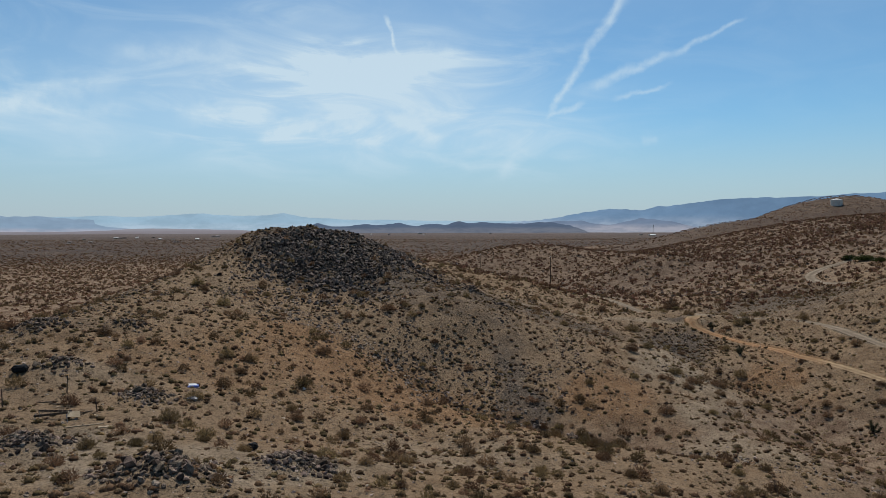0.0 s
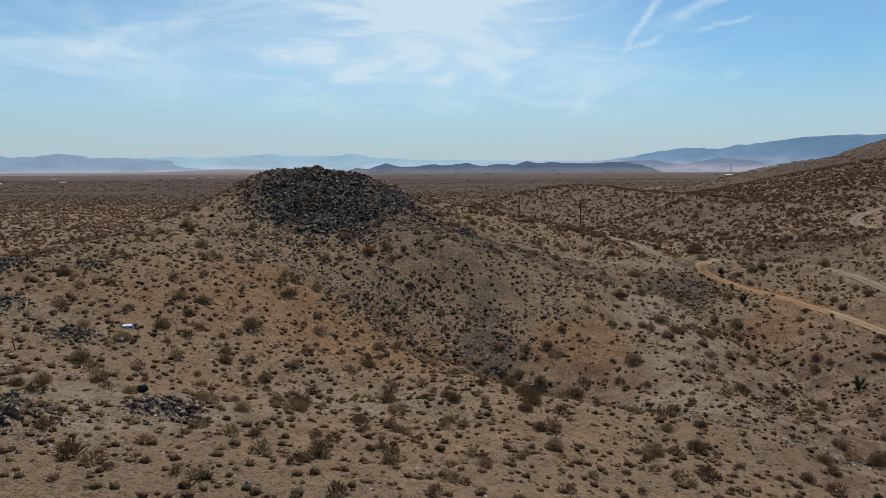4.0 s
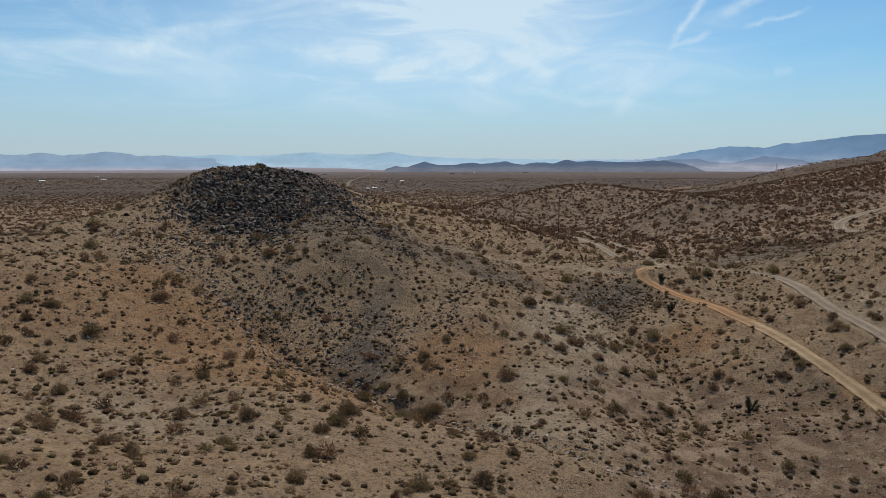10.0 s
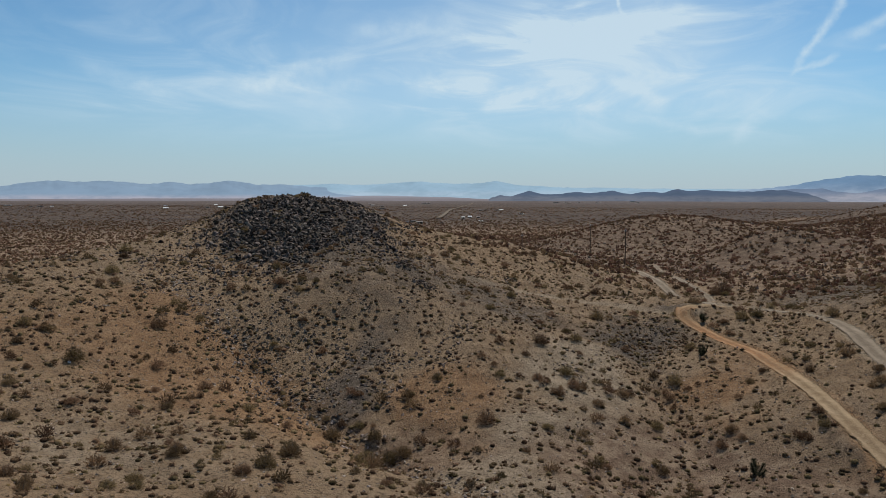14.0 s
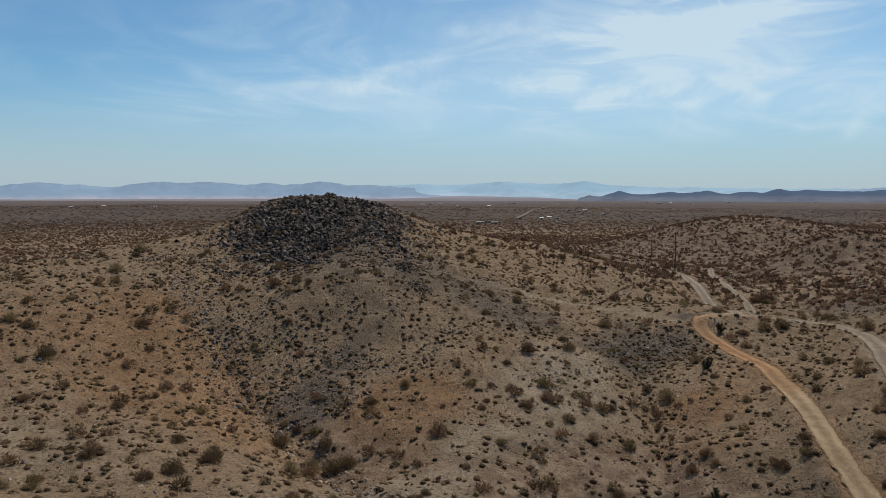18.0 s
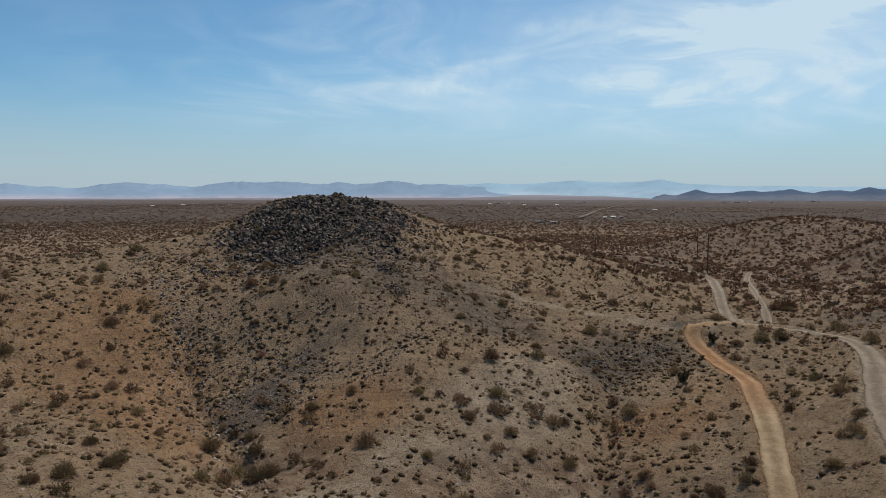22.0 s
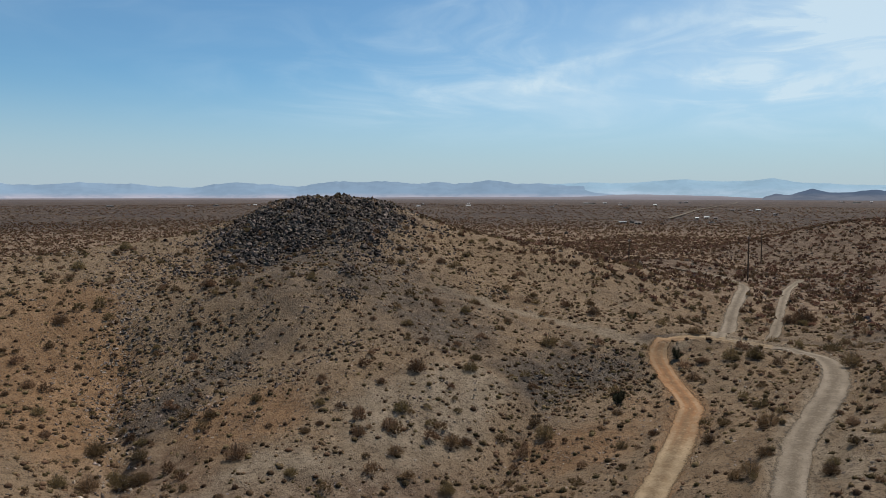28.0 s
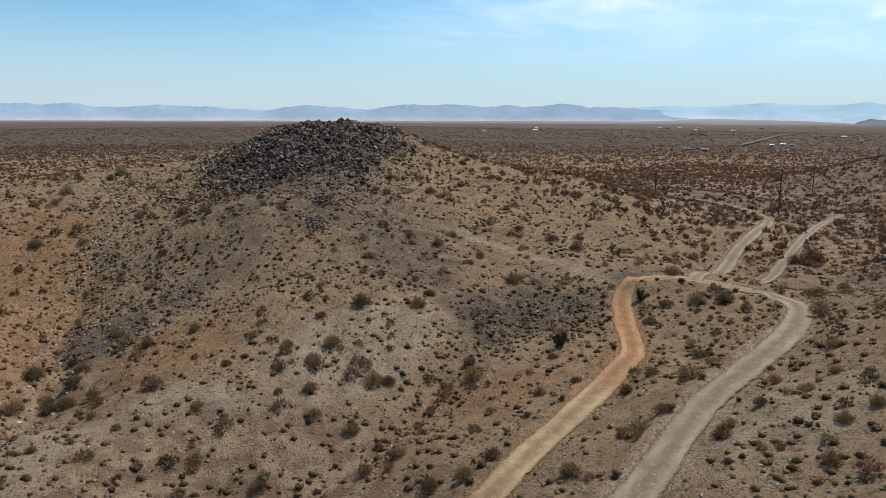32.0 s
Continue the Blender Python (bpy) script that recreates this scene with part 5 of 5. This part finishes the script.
def wrecked_frame(x, y, turn):
    root = new("wrecked_frame", None)
    root.matrix_basis = pose(x, y, at_ground(x, y), 0, 0, turn)
    for s in (-1, 1):
        bm = bmesh.new()
        box(bm, 2.3, 0.07, 0.16, pose(0, s * 0.5, 0.55, 0, 4 * s, 0), 0.01)
        part("side_rail", bm, M_WOOD, root)
        for e in (-1, 1):
            bm = bmesh.new()
            rod(bm, (e * 1.1, s * 0.5, -0.1), (e * 1.05, s * 0.48, 0.62), 0.035, 0.03, 6)
            part("leg", bm, M_METAL, root)
    for i in range(7):
        bm = bmesh.new()
        box(bm, 0.05, 1.05, 0.03, pose(-1 + i * 0.33, 0, 0.6 + 0.05 * (i % 2), 5 * (i % 3), 0, 6 * (i % 3 - 1)), 0.004)
        part("slat", bm, M_WOOD, root)
    bm = bmesh.new()
    box(bm, 0.9, 0.6, 0.02, pose(1.3, 0.3, 0.3, 35, 8, 20), 0.004)
    part("panel", bm, M_PALE_WOOD, root, "bleached yellow plywood panel")
    return tagged(root, "collapsed wooden frame with bent slats amid dead brush", "debris")


def litter(name, x, y, sx, sy, sz, mat, label, turn, tilt):
    """A flattened, dented piece of dumped sheet metal or plastic."""
    bm = bmesh.new()
    box(bm, sx, sy, sz, None, min(sx, sy, sz) * 0.3)
    bmesh.ops.subdivide_edges(bm, edges=bm.edges[:], cuts=2, use_grid_fill=True)
    r = random.Random(int(abs(x) * 10))
    for v in bm.verts:
        v.co += Vector((r.gauss(0, 1), r.gauss(0, 1), r.gauss(0, 1))) * min(sx, sy, 0.5) * 0.05
    me = bpy.data.meshes.new(name)
    bm.to_mesh(me)
    bm.free()
    me.materials.append(mat)
    ob = new(name, me)
    ob.matrix_basis = pose(x, y, at_ground(x, y) + sz * 0.5, tilt, 0, turn)
    return tagged(ob, label, "litter")


def dump_site():
    wrecked_frame(-28.9, 52.4, 12)
    for x, y, l, w, turn, pitch, mat in ((-26.2, 51.6, 2.6, 0.1, 38, 3, M_PALE_WOOD), (-30.6, 56.4, 1.8, 0.16, -15, 2, M_WOOD), (-31.8, 56.9, 1.5, 0.12, 20, 0, M_WOOD), (-30.0, 55.6, 1.2, 0.14, 60, 4, M_PALE_WOOD),
                                         (-41.6, 67.2, 2.4, 0.3, 10, 2, M_PALE_WOOD), (-41.2, 66.6, 2.0, 0.25, -8, -3, M_PALE_WOOD), (-42.0, 66.2, 1.6, 0.3, 25, 5, M_WOOD), (-27.4, 54.3, 1.3, 0.1, 75, 6, M_WOOD)):
        plank(x, y, l, w, turn, pitch, mat)
    post(-34.7, 55.7, 1.5, 3), post(-31.4, 59.1, 1.5, -4), post(-26.9, 55.0, 1.1, 14)
    litter("metal_sheet", -22.7, 64.3, 0.95, 0.6, 0.16, M_BLUE, "dented blue and white enamel sheet on the gravel", 25, 8)
    litter("sheet_lid", -22.8, 64.4, 0.7, 0.4, 0.06, M_WHITE, "white enamel lid lying on a blue sheet", 25, 8).location.z += 0.15
    litter("scrap_metal", -21.6, 61.0, 0.9, 0.5, 0.2, M_METAL, "crumpled grey scrap metal under a bush", -20, 12)
    litter("white_can", -14.3, 72.9, 0.3, 0.22, 0.24, M_WHITE, "white tin can in the shade of a bush", 10, 15)
    litter("black_sack", -13.4, 49.6, 0.75, 0.55, 0.5, M_BLACK, "crumpled black plastic sack on open ground", 40, 6)
    litter("black_tarpaulin", -37.2, 62.3, 1.2, 0.9, 0.6, M_BLACK, "rounded heap of black tarpaulin beside scrub", 10, 0)
    litter("pale_rubbish", -24.6, 51.4, 0.9, 0.4, 0.05, M_PALE_WOOD, "scraps of pale board trodden into the soil", 15, 0)
    litter("pale_rubbish", -26.6, 54.0, 0.7, 0.4, 0.05, M_PALE_WOOD, "scraps of pale board trodden into the soil", -30, 0)


def made_things():
    for x, y, h, turn in ((32.4, 212.6, 9.9, 20), (15.5, 290, 11.0, 15), (4.4, 212.7, 5.4, 40), (-43, 256, 11.4, 40)):
        utility_pole(x, y, h, turn)
    for i, (x, y, h, n) in enumerate(((50.6, 82.9, 1.6, 6), (47.4, 112.8, 1.5, 8), (48.1, 126.6, 1.3, 7), (36.5, 141.0, 1.4, 2))):
        joshua_tree(x, y, h, n, i)
    for x, y, w, d, h, turn, white, gable in HOUSES:
        house(x, y, w * 0.36, d * 0.42, h * 0.58, turn, white, gable)
    water_tank(351, 633, 4.8, 6.2)
    lattice_tower(1100, 3700, 42)
    dump_site()
    thicket()
    fallen_log(53.6, 133.2, 1.5, 20)
    # straight pale road across the plain
    line = curve_through([(-205, 790), (-250, 960), (-330, 1250), (-420, 1640), (-560, 2250), (-680, 2700)], 30)
    t = np.gradient(line, axis=0)
    t /= np.linalg.norm(t, axis=1)[:, None]
    v = []
    for s in (-2.6, 2.6):
        q = np.stack([line[:, 0] + t[:, 1] * s, line[:, 1] - t[:, 0] * s], 1)
        v.append(np.concatenate([q, np.full((len(q), 1), BASE + 1.3)], 1))
    n = len(line)
    i = np.arange(n - 1)
    ob = add_mesh("road", np.concatenate(v), np.stack([i, i + n, i + n + 1, i + 1], 1), M_ROAD_PALE)
    tagged(ob, "straight pale dirt road across the plain", "road", kind="structure")


HOUSES = [(-176, 642, 16, 9, 3.2, 20, False, True), (-158, 652, 7, 5, 2.6, 20, False, True), (-274, 1251, 18, 10, 3.4, 12, False, True), (-239, 1228, 10, 8, 3.2, 12, True, False),
          (-721, 2244, 26, 12, 5, 15, True, False), (-593, 1722, 24, 12, 4, 20, True, True), (-604, 1597, 22, 12, 4, 20, False, True), (-861, 2120, 26, 12, 4, 20, False, True),
          (-869, 1925, 40, 12, 4, 25, False, True)]
HOUSES += [(-1419, 796, 40, 12, 4, 60, True, False), (-1360, 949, 34, 12, 4, 55, True, False), (-1392, 1036, 40, 12, 4, 55, True, False), (-1154, 1512, 24, 12, 4, 40, True, False),
           (-881, 1750, 26, 12, 4, 30, False, True), (-1134, 1693, 22, 12, 4, 35, True, True), (-183, 846, 12, 9, 3.2, 10, True, True), (-168, 829, 10, 8, 3.2, 10, False, True)]
HOUSES += [(-158, 1040, 16, 9, 3.4, 8, True, False), (-109, 3500, 60, 20, 8, 5, True, False), (700, 2500, 40, 16, 6, -15, True, False), (403, 1666, 16, 9, 3.4, -15, False, True),
           (-137, 718, 12, 6, 1.6, 15, True, False), (-926, 1228, 26, 10, 4, 40, True, True), (-158, 443, 6, 4, 2.2, 20, False, False), (-149, 463, 5, 3.5, 2.2, 20, False, False)]
FAR_HOUSES = [(-891, 1944, 32, 12), (-893, 1999, 27, 10), (-864, 2013, 27, 10), (-754, 2388, 38, 14), (-193, 671, 14, 8), (-193, 648, 17, 8), (-180, 805, 8, 8), (-272, 1282, 13, 8),
            (-246, 1294, 24, 9), (-383, 2900, 59, 22), (-316, 2766, 56, 21), (-1379, 1117, 27, 10), (-1362, 1126, 21, 8), (-1348, 1134, 21, 8), (-1498, 1325, 24, 9), (-1563, 1422, 48, 18),
            (-1343, 1288, 23, 8), (-1364, 1334, 32, 12), (-1303, 1309, 20, 8), (-900, 1330, 19, 8), (-884, 1353, 29, 11), (-797, 1365, 12, 8), (-707, 1349, 18, 8), (-678, 1371, 23, 9),
            (-681, 1717, 20, 8), (-512, 1370, 33, 12), (-294, 2924, 22, 8), (-216, 2888, 31, 12), (-70, 3094, 25, 9), (238, 3498, 28, 11), (707, 2392, 63, 24)]
HOUSES += [(x, y, w, d, 3.4 if y < 1500 else 5.0, 8 + (i * 37) % 50, i % 3 != 1, i % 2 == 0) for i, (x, y, w, d) in enumerate(FAR_HOUSES)]

made_things()
rocks()
shrubs()
